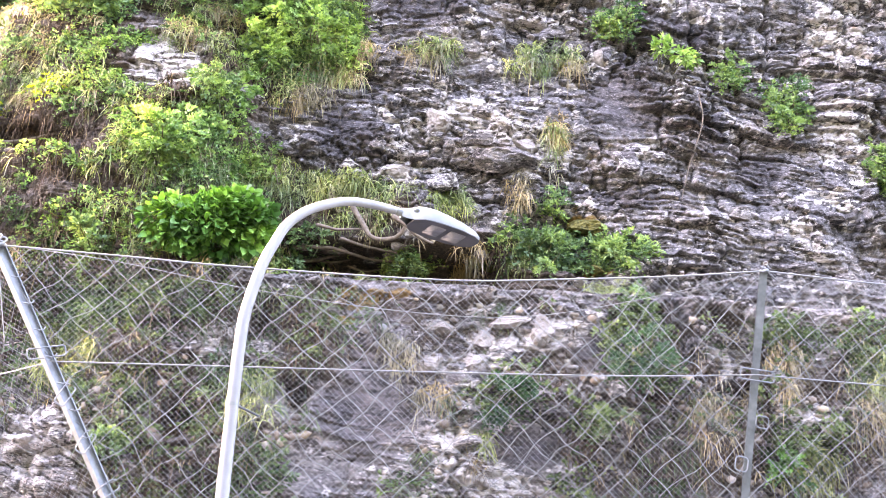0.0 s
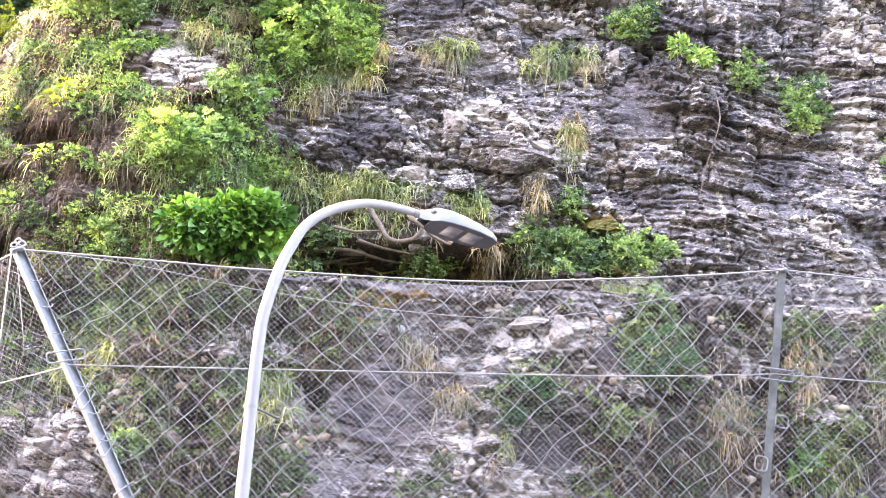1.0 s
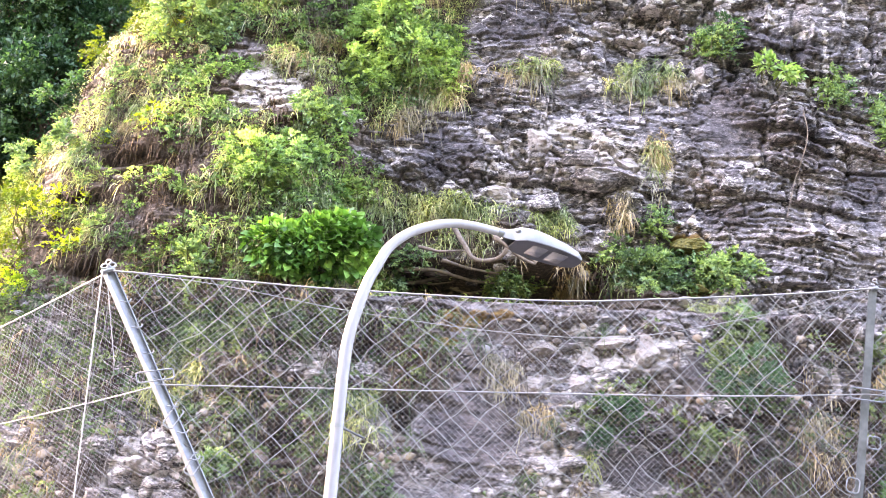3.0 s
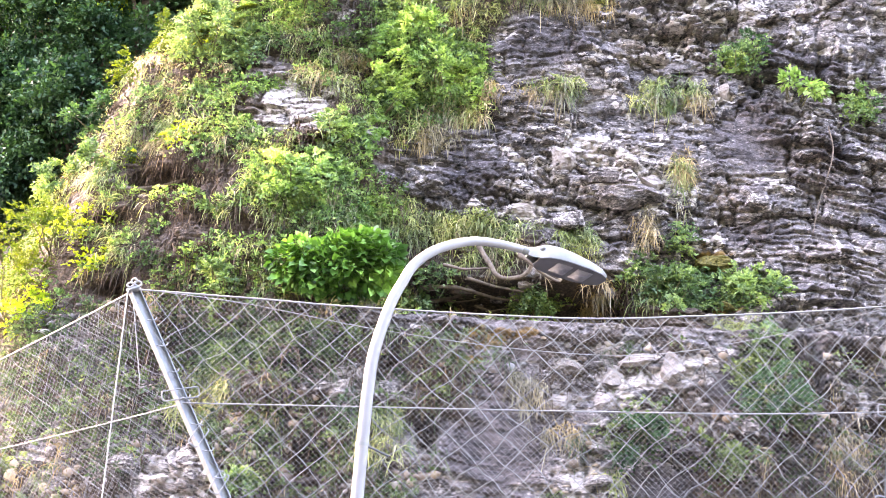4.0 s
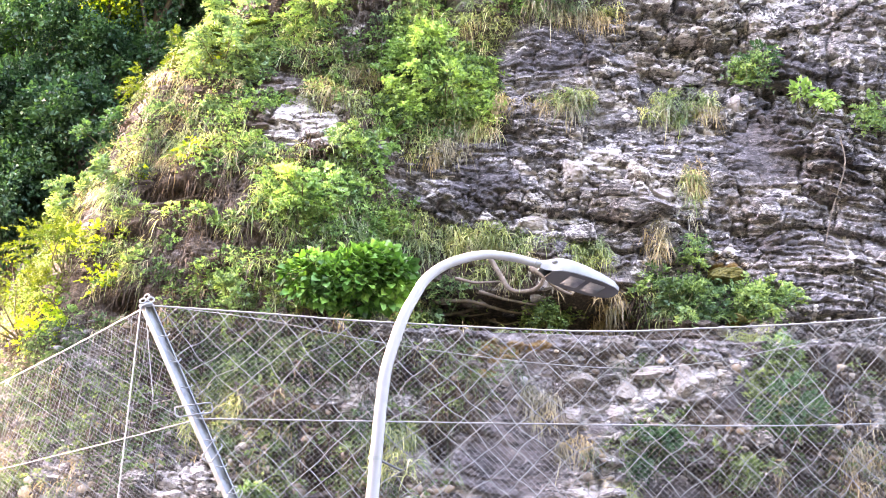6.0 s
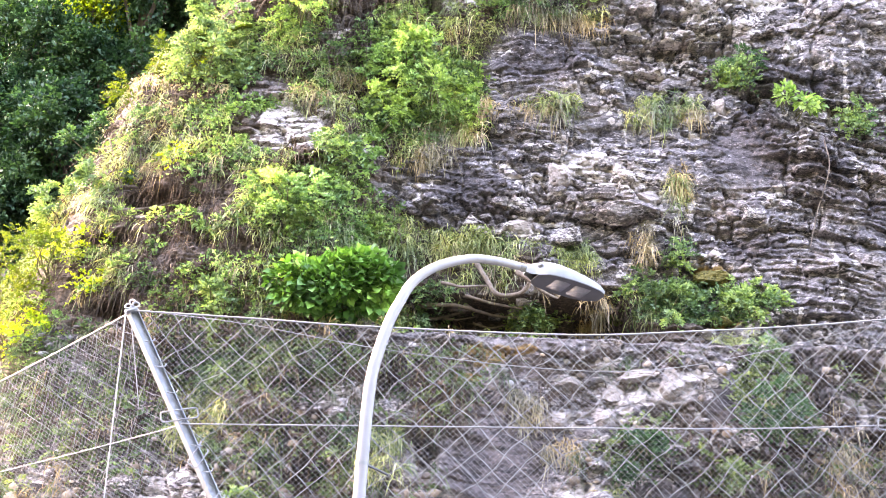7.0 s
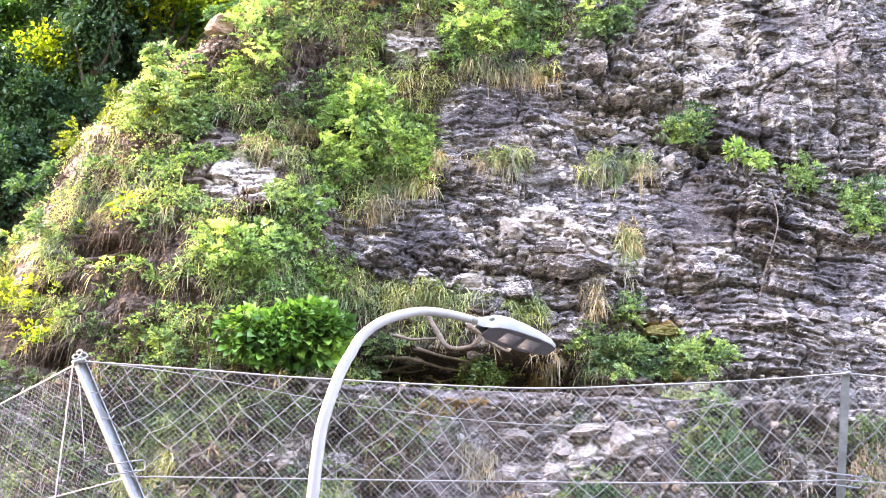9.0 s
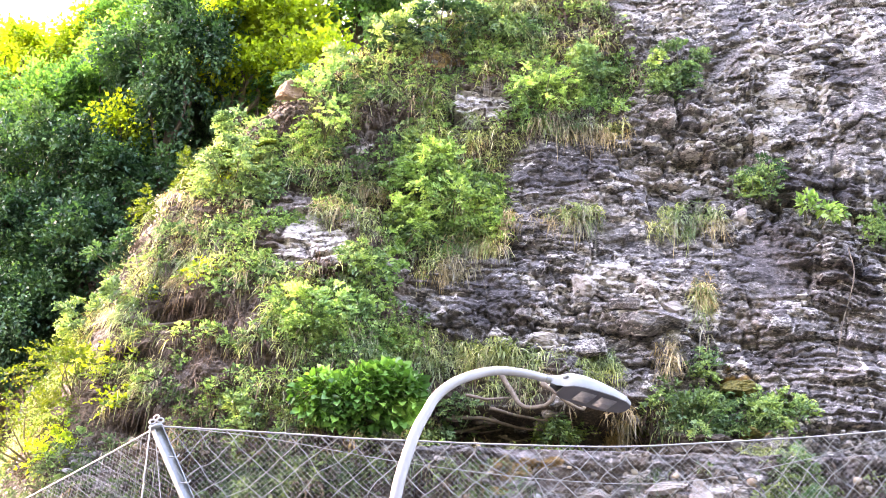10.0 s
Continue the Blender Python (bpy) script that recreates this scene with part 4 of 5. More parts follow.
def grass_cover(name, x, z, count, length, mat, label, droop=(0.5, 1.4), width=0.009):
    p, i = tufts(x, z, count, 0.03)
    out = rng.normal(size=p.shape) * 0.55 + np.array([0, -0.75, 0.55])
    L = length * rng.uniform(0.6, 1.3, len(x))[i] * rng.uniform(0.6, 1.2, len(i))
    v, f = blades(p, out, L, np.full(len(i), width) * rng.uniform(0.6, 1.3, len(i)), rng.uniform(*droop, len(i)), rng)
    tone = (0.58 * rng.uniform(0, 1, len(x)))[i]
    return tagged(mesh_object(name, v, f, mat, None, False, "", np.repeat(tone, 7)), label, "grass", "", "stuff")


x, z = in_green(17000, 101, 0.44, 0.56)
herb_cover("hillside_herbs", x, z, 4, 0.034, 0.03, HERB, "low green leafy herbs covering the hillside")
x, z = in_green(14000, 103, 0.40, 0.58)
grass_cover("hillside_grass", x, z, 16, 0.18, GRASS, "long green and straw-coloured grass covering the hillside")
x, z = in_green(4200, 107, 0.47, 0.60)
grass_cover("hillside_dry_grass", x, z, 18, 0.17, DRY, "dead brown grass hanging from the hillside", (0.9, 1.8))
x, z = in_spots(LUSH_SPOTS, 210)
herb_cover("lush_herbs", x, z, 4, 0.040, 0.04, LUSH, "fresh bright green herbs on the moist part of the hillside")
x, z = in_spots([(-3.81, 5.36, 0.5, 0.2), (-4.14, 4.37, 0.3, 0.26), (-2.85, 6.34, 0.2, 0.1), (-3.3, 6.15, 0.14, 0.1), (-3.55, 4.85, 0.2, 0.12), (-2.7, 7.6, 0.2, 0.15)], 150)
# part of the sunlight on these herbs sits in their leaf colour
herb_cover("yellow_herbs", x, z, 3, 0.040, 0.04, SUNLIT, "sunlit yellow-green herbs on the edge of the hillside")
x, z = in_spots(HERB_SPOTS, 260)
high = z > 4.25
herb_cover("ledge_herbs", x[high], z[high], 4, 0.040, 0.04, SHRUB, "leafy green herbs growing on ledges and in cracks")
herb_cover("crack_herbs", x[~high], z[~high], 4, 0.038, 0.04, BANKHERB, "dull green herbs in the cracks behind the netting")
x, z = in_spots(GRASS_SPOTS, 240)
grass_cover("ledge_grass", x, z, 20, 0.17, GRASS, "green grass tufts on rock ledges", (0.5, 1.5))
x, z = in_spots(DRY_SPOTS, 200)
grass_cover("ledge_dry_grass", x, z, 20, 0.17, DRY, "dry yellow grass hanging from rock ledges", (0.9, 1.9))


def in_low(n, seed, low, high):
    """Points on the face behind the netting, more of them towards the hill."""
    x, z = rng.uniform(-6.0, 6.8, n), rng.uniform(1.8, 4.35, n)
    d = fbm(x * 1.6, z * 1.6, 4, seed) + 0.06 * (1 - sm(x, -0.5, 0.5))
    bare = np.maximum(0.8 * spots(x, z, SMOOTH_SPOTS), np.maximum(spots(x, z, BARE_SPOTS), spots(x, z, SCOOP_SPOTS)))
    keep = (z < 4.12) | (x < -0.8)
    keep &= (rng.uniform(0, 1, n) < sm(d, low, high)) & (rng.uniform(0, 1, n) > sm(bare, 0.2, 0.5))
    return x[keep], z[keep]


x, z = in_low(3400, 111, 0.50, 0.60)
herb_cover("bank_herbs", x, z, 4, 0.036, 0.04, BANKHERB, "green leafy herbs on the bank behind the netting")
x, z = in_low(1700, 113, 0.46, 0.62)
grass_cover("bank_grass", x, z, 16, 0.20, BANKHERB, "thin green grass on the bank behind the netting")
x, z = in_low(800, 114, 0.48, 0.60)
grass_cover("bank_dry_grass", x, z, 14, 0.16, DRY, "dry straw-coloured grass on the bank behind the netting", (0.7, 1.8), 0.007)
x, z = in_low(3400, 115, 0.40, 0.62)
grass_cover("bank_dead_stems", x, z, 12, 0.22, TWIG, "dead brown stems on the bank behind the netting", (0.3, 1.5), 0.007)
x, z = in_green(9000, 117, 0.36, 0.58)
grass_cover("hillside_dead_stems", x, z, 12, 0.25, TWIG, "dead brown stems and leaf litter on the hillside", (0.3, 1.6), 0.009)
x, z = in_spots(SCOOP_SPOTS + EARTH_SPOTS[:8] + EARTH_SPOTS[10:], 90)
grass_cover("bare_roots", x, z, 10, 0.22, TWIG, "fine bare roots hanging from washed-out earth", (0.8, 2.0), 0.008)


def rubble(name, x, z, size, label):
    """Broken stones of eight or so faces, pressed into the surface."""
    n = len(x)
    p = on_slope(x, z)
    ico = np.array([(0, 0, 1), (0.9, 0, 0.45), (0.28, 0.85, 0.45), (-0.72, 0.53, 0.45), (-0.72, -0.53, 0.45), (0.28, -0.85, 0.45), (0.72, 0.53, -0.45), (-0.28, 0.85, -0.45), (-0.9, 0, -0.45), (-0.28, -0.85, -0.45), (0.72, -0.53, -0.45), (0, 0, -1)])
    tri = np.array([(0, 1, 2), (0, 2, 3), (0, 3, 4), (0, 4, 5), (0, 5, 1), (1, 6, 2), (2, 7, 3), (3, 8, 4), (4, 9, 5), (5, 10, 1), (6, 7, 2), (7, 8, 3), (8, 9, 4), (9, 10, 5), (10, 6, 1), (6, 11, 7), (7, 11, 8), (8, 11, 9), (9, 11, 10), (10, 11, 6)])
    s = size * rng.uniform(0.35, 1, n) ** 2.0
    v = ico[None] * (1 + rng.uniform(-0.35, 0.35, (n, 12, 1))) * s[:, None, None] * rng.uniform(0.5, 1.3, (n, 1, 3)) * np.array([1.2, 0.9, 0.8])
    v = v + p[:, None]
    f = tri[None] + (np.arange(n) * 12)[:, None, None]
    return tagged(mesh_object(name, v.reshape(-1, 3), f.reshape(-1, 3), RUBBLE, None, False, "", np.repeat(0.55 * rng.uniform(size=n), 12)), label, "stones", "", "stuff")


x, z = in_spots(EARTH_SPOTS[8:] + SCOOP_SPOTS[3:], 40)
x2, z2 = in_low(5200, 119, 0.38, 0.60)
rubble("rubble", np.concatenate([x, x2]), np.concatenate([z, z2]), 0.055, "broken stones and crumbs lying on bare earth")


def blob_points(n, radii):
    d = unit(rng.normal(size=(n, 3)))
    r = rng.uniform(0.35, 1, n) ** 0.45
    return d * r[:, None] * np.array(radii), d


def shrub(x, z, rx, rz, count, size, mat, label, name="shrub", ratio=0.6, broad=False, lift=0.0, group=""):
    """A shrub: bent stems from one foot, leaves in clumps round their ends."""
    foot = on_slope(x, z - rz * 0.8)[0] + np.array([0, 0.06, 0])
    ob = thing(name, foot, label, "shrub", group)
    centre = np.array([x, on_slope(x, z)[0][1] - 0.10 - (0.55 if broad else 0.35) * rx, z + lift]) - foot
    clumps = max(6, int((30 if broad and rx > 0.4 else 14) * (rx + rz)))
    cp, cd = blob_points(clumps, (rx * 1.0, rx * 0.5, rz * 1.0))
    for i in range(min(clumps, 6)):
        end = centre + cp[i]
        tube("stem", arc([(0, 0.12, -0.03), end * 0.45 + rng.normal(size=3) * 0.04 + (0, 0, -0.03), end], 5), np.linspace(0.012, 0.003, 11) * (0.6 + rx), STEM, ob, 5)
    if broad:
        i = rng.integers(0, clumps, count)
        sub, d = blob_points(count, (0.25 * rx + 0.03, 0.25 * rx + 0.03, 0.25 * rz + 0.03))
        out = cd[i] * 0.6 + d + np.array([0, -0.55, -0.05])
        v, f = leaves(centre + cp[i] + sub, out, size * rng.uniform(0.6, 1.3, count), rng, ratio, True)
        j, tone = np.repeat(np.arange(count), 7), (0.55 * rng.uniform(0, 1, clumps))[i]
    else:
        shoots = count // 6
        i = rng.integers(0, clumps, shoots)
        sub, d = blob_points(shoots, (0.22 * rx, 0.22 * rx, 0.22 * rz))
        out = cd[i] * 0.9 + d * 0.5 + rng.normal(size=(shoots, 3)) * 0.3 + np.array([0, -0.35, 0.35])
        v, f, j = sprigs(centre + cp[i] * 0.8 + sub, out, rng.uniform(0.08, 0.18, shoots), 5, 0.75 * size * rng.uniform(0.75, 1.2, shoots), rng, 0.4, ratio)
        tone = (0.55 * rng.uniform(0, 1, clumps))[i] + 0.06 * rng.normal(size=shoots)
    mesh_object("foliage", v, f, mat, ob, False, "", tone[j])
    return ob


shrub(-0.92, 4.74, 0.62, 0.32, 3000, 0.088, BROAD, "dense bush of broad bright green leaves on the ledge", name="bush", ratio=0.85, broad=True)
shrub(4.06, 7.38, 0.26, 0.20, 300, 0.07, LUSH, "light green sapling with broad leaves rooted in the rock", name="sapling", broad=True, group="small shrubs on the rock")
shrub(4.71, 7.27, 0.15, 0.19, 150, 0.06, SHRUB, "small green shrub in a rock crack", group="small shrubs on the rock")
shrub(5.32, 6.87, 0.2, 0.41, 400, 0.06, SHRUB, "upright green shrub against the rock", group="small shrubs on the rock")
shrub(2.58, 9.45, 0.35, 0.31, 1100, 0.055, SHRUB, "round green shrub on the upper ledge", group="small shrubs on the rock")
shrub(3.43, 7.81, 0.20, 0.20, 160, 0.05, DARK_AND_SHADED, "sparse grey-green shrub in a rock crack", group="small shrubs on the rock")
shrub(-0.96, 9.77, 0.39, 0.35, 1400, 0.055, SHRUB, "feathery green shrub below the trees", group="small shrubs on the rock")
shrub(-1.61, 8.58, 0.48, 0.61, 1700, 0.05, LUSH, "feathery green shrub on the ridge", group="small shrubs on the rock")
shrub(-0.24, 10.04, 0.51, 0.29, 1400, 0.055, DARK_AND_SHADED, "dark green shrub on the upper hillside", group="small shrubs on the rock")
shrub(0.47, 10.23, 0.38, 0.29, 1200, 0.055, SHRUB, "green shrub on the upper hillside", group="small shrubs on the rock")
shrub(1.98, 3.14, 0.24, 0.2, 800, 0.05, DARK_AND_SHADED, "dark green shrub on the rock behind the netting", group="small shrubs on the rock")
shrub(3.24, 3.62, 0.32, 0.26, 900, 0.05, DARK_AND_SHADED, "dark grey-green shrub behind the netting", group="small shrubs on the rock")
shrub(2.89, 3.02, 0.21, 0.16, 380, 0.05, BANKHERB, "green shrub on the rock behind the netting", group="small shrubs on the rock")
shrub(-1.65, 2.58, 0.18, 0.16, 420, 0.055, SHRUB, "small green shrub beside the pale rock", group="small shrubs on the rock")
shrub(4.73, 2.67, 0.16, 0.19, 420, 0.06, BROAD, "bright green shrub behind the netting", group="small shrubs on the rock")
shrub(-0.14, 4.78, 0.24, 0.24, 600, 0.06, SHRUB, "dark green shrub beside the bush on the ledge", group="small shrubs on the rock")
shrub(1.12, 4.73, 0.24, 0.15, 360, 0.06, SHRUB, "low green shrub under the roots", group="small shrubs on the rock")
shrub(-2.6, 7.7, 0.43, 0.34, 1100, 0.06, SHRUB, "green shrub on the sunny ridge", group="small shrubs on the rock")
shrub(-4.08, 5.2, 0.78, 0.3, 1500, 0.042, FERN, "sunny yellow-green shrub on the hillside", group="small shrubs on the rock")
shrub(-4.48, 4.65, 0.67, 0.49, 1400, 0.042, FERN, "sunny yellow-green shrub low on the hillside", group="small shrubs on the rock")
shrub(2.48, 4.81, 0.28, 0.23, 700, 0.055, SHRUB, "green shrub on the ledge", group="small shrubs on the rock")
shrub(3.31, 4.87, 0.31, 0.2, 700, 0.055, SHRUB, "green shrub on the ledge", group="small shrubs on the rock")
shrub(-4.65, 5.04, 0.51, 0.38, 800, 0.042, FERN, "leafy green shrub on the ridge", group="small shrubs on the rock")
shrub(-4.32, 6.14, 0.39, 0.26, 900, 0.06, SHRUB, "leafy green shrub on the ridge", group="small shrubs on the rock")
shrub(-4.08, 7.01, 0.39, 0.3, 900, 0.06, DARK_AND_SHADED, "dark green shrub on the ridge", group="small shrubs on the rock")
shrub(-3.58, 7.48, 0.32, 0.23, 500, 0.05, FERN, "leafy green shrub on the ridge", group="small shrubs on the rock")
shrub(-3.22, 7.94, 0.26, 0.26, 500, 0.05, FERN, "leafy green shrub on the ridge", group="small shrubs on the rock")
shrub(-2.58, 8.46, 0.35, 0.25, 800, 0.06, SHRUB, "leafy green shrub on the ridge", group="small shrubs on the rock")
shrub(-1.47, 9.31, 0.32, 0.32, 900, 0.055, SHRUB, "leafy green shrub on the ridge", group="small shrubs on the rock")
shrub(-3.6, 6.23, 0.3, 0.18, 600, 0.06, SHRUB, "leafy green shrub on the hillside", group="small shrubs on the rock")
shrub(-0.84, 9.98, 0.45, 0.29, 1200, 0.055, DARK_AND_SHADED, "dark green shrub at the top of the ridge", group="small shrubs on the rock")
shrub(-0.22, 10.39, 0.46, 0.29, 1200, 0.055, SHRUB, "leafy green shrub at the top of the ridge", group="small shrubs on the rock")
shrub(-1.91, 9.09, 0.32, 0.22, 700, 0.055, DARK_AND_SHADED, "dark green shrub beside the boulder", group="small shrubs on the rock")
shrub(-0.55, 10.14, 0.39, 0.26, 800, 0.055, SHRUB, "leafy green shrub on the upper hillside", group="small shrubs on the rock")
shrub(0.95, 9.02, 0.48, 0.31, 800, 0.055, LUSH, "leafy green shrub on the upper ledge", group="small shrubs on the rock")
shrub(1.51, 9.41, 0.28, 0.31, 800, 0.055, SHRUB, "leafy green shrub on the upper ledge", group="small shrubs on the rock")
shrub(-1.45, 5.74, 0.44, 0.29, 800, 0.055, LUSH, "leafy green shrub on the hillside", group="small shrubs on the rock")
shrub(-0.7, 7.02, 0.43, 0.34, 800, 0.055, LUSH, "leafy green shrub on the hillside", group="small shrubs on the rock")
shrub(-0, 7.34, 0.43, 0.38, 900, 0.055, LUSH, "leafy green shrub on the hillside", group="small shrubs on the rock")
shrub(-0.52, 7.52, 0.39, 0.30, 800, 0.055, LUSH, "bright green shrub on the hillside", group="small shrubs on the rock")
shrub(-2.04, 4.52, 0.3, 0.22, 700, 0.055, SHRUB, "leafy green shrub above the netting", group="small shrubs on the rock")
shrub(-1.6, 5.79, 0.44, 0.29, 800, 0.055, LUSH, "leafy green shrub on the hillside", group="small shrubs on the rock")
shrub(-0.22, 7.7, 0.47, 0.38, 1200, 0.06, LUSH, "bright green shrub on the grassy slope", broad=False, group="small shrubs on the rock")


def fern(x, z, size, label):
    foot = on_slope(x, z)[0] + np.array([0, -0.05, 0])
    ob = thing("fern", foot, label, "fern", "ferns")
    for k in range(8):
        a = rng.uniform(-1.4, 1.4)
        L = size * rng.uniform(0.7, 1.1)
        s = np.linspace(0, 1, 14)
        path = np.stack([math.sin(a) * L * s, -0.5 * L * s * abs(math.cos(a)), L * (0.75 * s - 0.6 * s * s * abs(math.sin(a)))], -1)
        side = np.array([math.cos(a), 0.4, 0.35 * math.sin(a)])
        at = np.repeat(path[1:], 2, 0)
        sg = np.tile([1, -1], 13)[:, None]
        v, f = leaves(at, side[None] * sg + np.array([0, -0.1, 0.1]), np.repeat(0.30 * L * np.sin(np.pi * np.clip(s[1:] * 0.92 + 0.08, 0, 1)) + 0.01, 2), rng, 0.3)
        mesh_object("frond", v, f, FERN, ob, False, "", np.full(len(v), 0.3 * rng.uniform() + 0.1))
    return ob


fern(1.51, 4.73, 0.28, "yellow-green fern on the slope")
fern(-2.75, 7.7, 0.3, "yellow-green fern on the slope")
fern(-2.71, 7.96, 0.3, "yellow-green fern on the slope")
fern(-2.35, 8.05, 0.26, "yellow-green fern on the slope")
fern(2.01, 4.68, 0.18, "yellow-green fern on the slope")


# ---- roots, loose stones and earth on the ledge ----
def root(points, r0, r1, label, name="root"):
    p = np.array([on_slope(x, z)[0] + np.array([0, -dy, 0]) for x, z, dy in points])
    path = arc(p, 7)
    path = path + 0.012 * (np.stack([fbm(path[:, 0] * 9, path[:, 2] * 9, 2, 5 + i) for i in range(3)], -1) - 0.5)
    r = np.linspace(r0, r1, len(path)) * (0.85 + 0.3 * fbm(np.arange(len(path)) * 0.7, np.zeros(len(path)), 2, 6))
    v, q = tube_arrays(path, r, 8)
    ob = mesh_object(name, v, q, ROOT, None, True)
    return tagged(ob, label, "root", "roots on the ledge")


root([(0.49, 5.19, 0.25), (0.59, 5.02, 0.3), (0.7, 4.85, 0.3), (0.85, 4.83, 0.28), (0.98, 4.86, 0.26), (1.05, 4.99, 0.25)], 0.028, 0.02, "thick bent bare root hanging over the ledge")
root([(0.17, 4.7, 0.12), (0.35, 4.68, 0.16), (0.52, 4.72, 0.13)], 0.012, 0.007, "thin pale root on the dark earth")
root([(0.5, 4.66, 0.14), (0.68, 4.61, 0.18), (0.83, 4.64, 0.16)], 0.014, 0.007, "thin pale root on the dark earth")
root([(-0.24, 4.65, 0.15), (0.05, 4.69, 0.2), (0.4, 4.74, 0.18)], 0.03, 0.016, "dark root under the bush")
root([(0.38, 4.84, 0.15), (0.68, 4.8, 0.2), (0.99, 4.76, 0.2)], 0.02, 0.012, "bare root across the dark earth")
root([(0.89, 5.04, 0.3), (1.04, 4.95, 0.34), (1.16, 4.85, 0.3), (1.32, 4.82, 0.25)], 0.03, 0.014, "stout broken root over dark earth")
root([(0.14, 4.95, 0.2), (0.37, 4.9, 0.25), (0.6, 4.95, 0.2)], 0.018, 0.01, "dark root over the earth of the ledge")
root([(-0.08, 4.77, 0.2), (0.28, 4.76, 0.28), (0.7, 4.72, 0.25), (1.01, 4.7, 0.2)], 0.026, 0.012, "long root along the ledge")
root([(4.24, 6.84, 0.08), (4.25, 6.47, 0.1), (4.1, 5.96, 0.08), (3.97, 5.53, 0.05)], 0.008, 0.004, "thin stem trailing down the rock", "branch")
root([(-3.47, 5.71, 0.1), (-3.08, 5.8, 0.14), (-2.64, 5.91, 0.1)], 0.03, 0.014, "fallen dead branch on the bare earth", "branch")
root([(-3.95, 6.45, 0.05), (-3.85, 6.72, 0.2), (-3.7, 6.75, 0.25), (-3.6, 6.5, 0.1)], 0.012, 0.006, "dead twig arching out of the slope", "branch")


def stone(x, z, size, flat, mat, label, seed, name="rock", sink=0.35, out=0.0):
    """A broken stone with facets, seated in the slope."""
    bm = bmesh.new()
    bmesh.ops.create_icosphere(bm, subdivisions=5, radius=1)
    r = random.Random(seed)
    planes = [(Vector((r.gauss(0, 1), r.gauss(0, 1), r.gauss(0, 1))).normalized(), r.uniform(0.55, 0.85)) for _ in range(14)]
    for v in bm.verts:
        for nrm, d in planes:
            over = v.co.dot(nrm) - d
            if over > 0:
                v.co -= nrm * over
        off = Vector((seed, 0, 0))
        v.co *= 1 + 0.16 * noise.noise(v.co * 2.6 + off) + 0.10 * noise.noise(v.co * 6 + off) + 0.05 * noise.noise(v.co * 14 + off)
    sx, sz = size, size * flat
    at = on_slope(x, z)[0]
    bm.transform(Matrix.Diagonal((sx, 0.7 * (sx + sz) * 0.7, sz, 1)))
    ob = part(name, bm, mat, None, "", False)
    ob.matrix_world = Matrix.Translation((at[0], at[1] - 0.3 * sz + sink * 0.1 - out, at[2])) @ pose(0, 0, 0, r.uniform(-12, 12), r.uniform(-14, 14), r.uniform(-30, 30))
    return tagged(ob, label, "rock", "loose rocks on the slope")


stone(1.38, 3.84, 0.22, 0.42, STONE, "flat pale stone block lying on the rock slope", 20)
stone(2.82, 4.51, 0.11, 0.6, STONE, "pinkish pale stone lying on the rock slope", 21)
stone(2.08, 5.9, 0.35, 0.55, BLOCK, "large rounded grey block bulging from the rock", 22)
stone(2.33, 6.07, 0.19, 0.5, STONE, "pale broken block lying on the rock slope", 23)
stone(0.93, 5.68, 0.17, 0.5, STONE, "angular pale block lying on the rock slope", 24)
stone(1.81, 3.75, 0.13, 1.1, STONE, "pale broken stone lying on the rock slope", 25)
stone(1.28, 3.49, 0.19, 0.6, STONE, "pale broken stone lying on the rock slope", 26)
stone(1.71, 3.52, 0.16, 0.7, STONE, "pale broken stone lying on the rock slope", 27)
stone(2.36, 3.85, 0.14, 1.2, STONE, "pale standing stone lying on the rock slope", 28)
stone(2.03, 3.94, 0.21, 0.35, STONE, "flat pale stone lying on the rock slope", 29)
stone(-0.32, 3.49, 0.13, 0.5, STONE, "pale stone lying on the rock slope", 30)
stone(4.23, 3.35, 0.19, 0.5, BLOCK, "grey stone block lying on the rock slope", 31)
stone(-1.01, 3.63, 0.16, 0.6, STONE, "pale stone lying on the rock slope", 32)
stone(1.88, 4.83, 0.12, 0.6, STONE, "pale stone on the ledge", 33)
stone(1.07, 4.94, 0.15, 0.5, STONE, "pale stone among the roots", 34)
stone(0.99, 4.83, 0.11, 0.6, STONE, "pale stone among the roots", 35)
stone(1.4, 6.35, 0.16, 1, STONE, "pale angular block lying on the rock slope", 36)
stone(3.2, 7.31, 0.12, 1, STONE, "white block lying on the rock slope", 37)
stone(0.39, 4.79, 0.12, 0.6, STONE, "brown pale stone among the roots", 38)
stone(0.75, 4.75, 0.1, 0.6, BLOCK, "grey stone among the roots", 39)
stone(0.92, 4.77, 0.09, 0.7, STONE, "pale stone among the roots", 40)
stone(0.06, 4.82, 0.09, 0.8, STONE, "pale stone among the roots", 41)
stone(-0.81, 7.2, 0.15, 0.4, STONE, "flat pale stone in the grass", 42)
stone(-1.14, 7.81, 0.2, 0.35, STONE, "flat pale stone in the grass", 43)
stone(2.94, 5.17, 0.2, 0.5, MOSS, "yellow-brown cushion of moss on the rock ledge", 116, "moss_cushion", 0.35, 0.1)
stone(3.04, 4.66, 0.09, 0.62, MOSS, "yellow-brown cushion of moss on the rock ledge", 106, "moss_cushion", 0.35, 0.1)
stone(-2, 8.65, 0.21, 0.62, TAN, "bare tan boulder in the grass of the ridge", 77, "boulder", 0.35, 0.5)


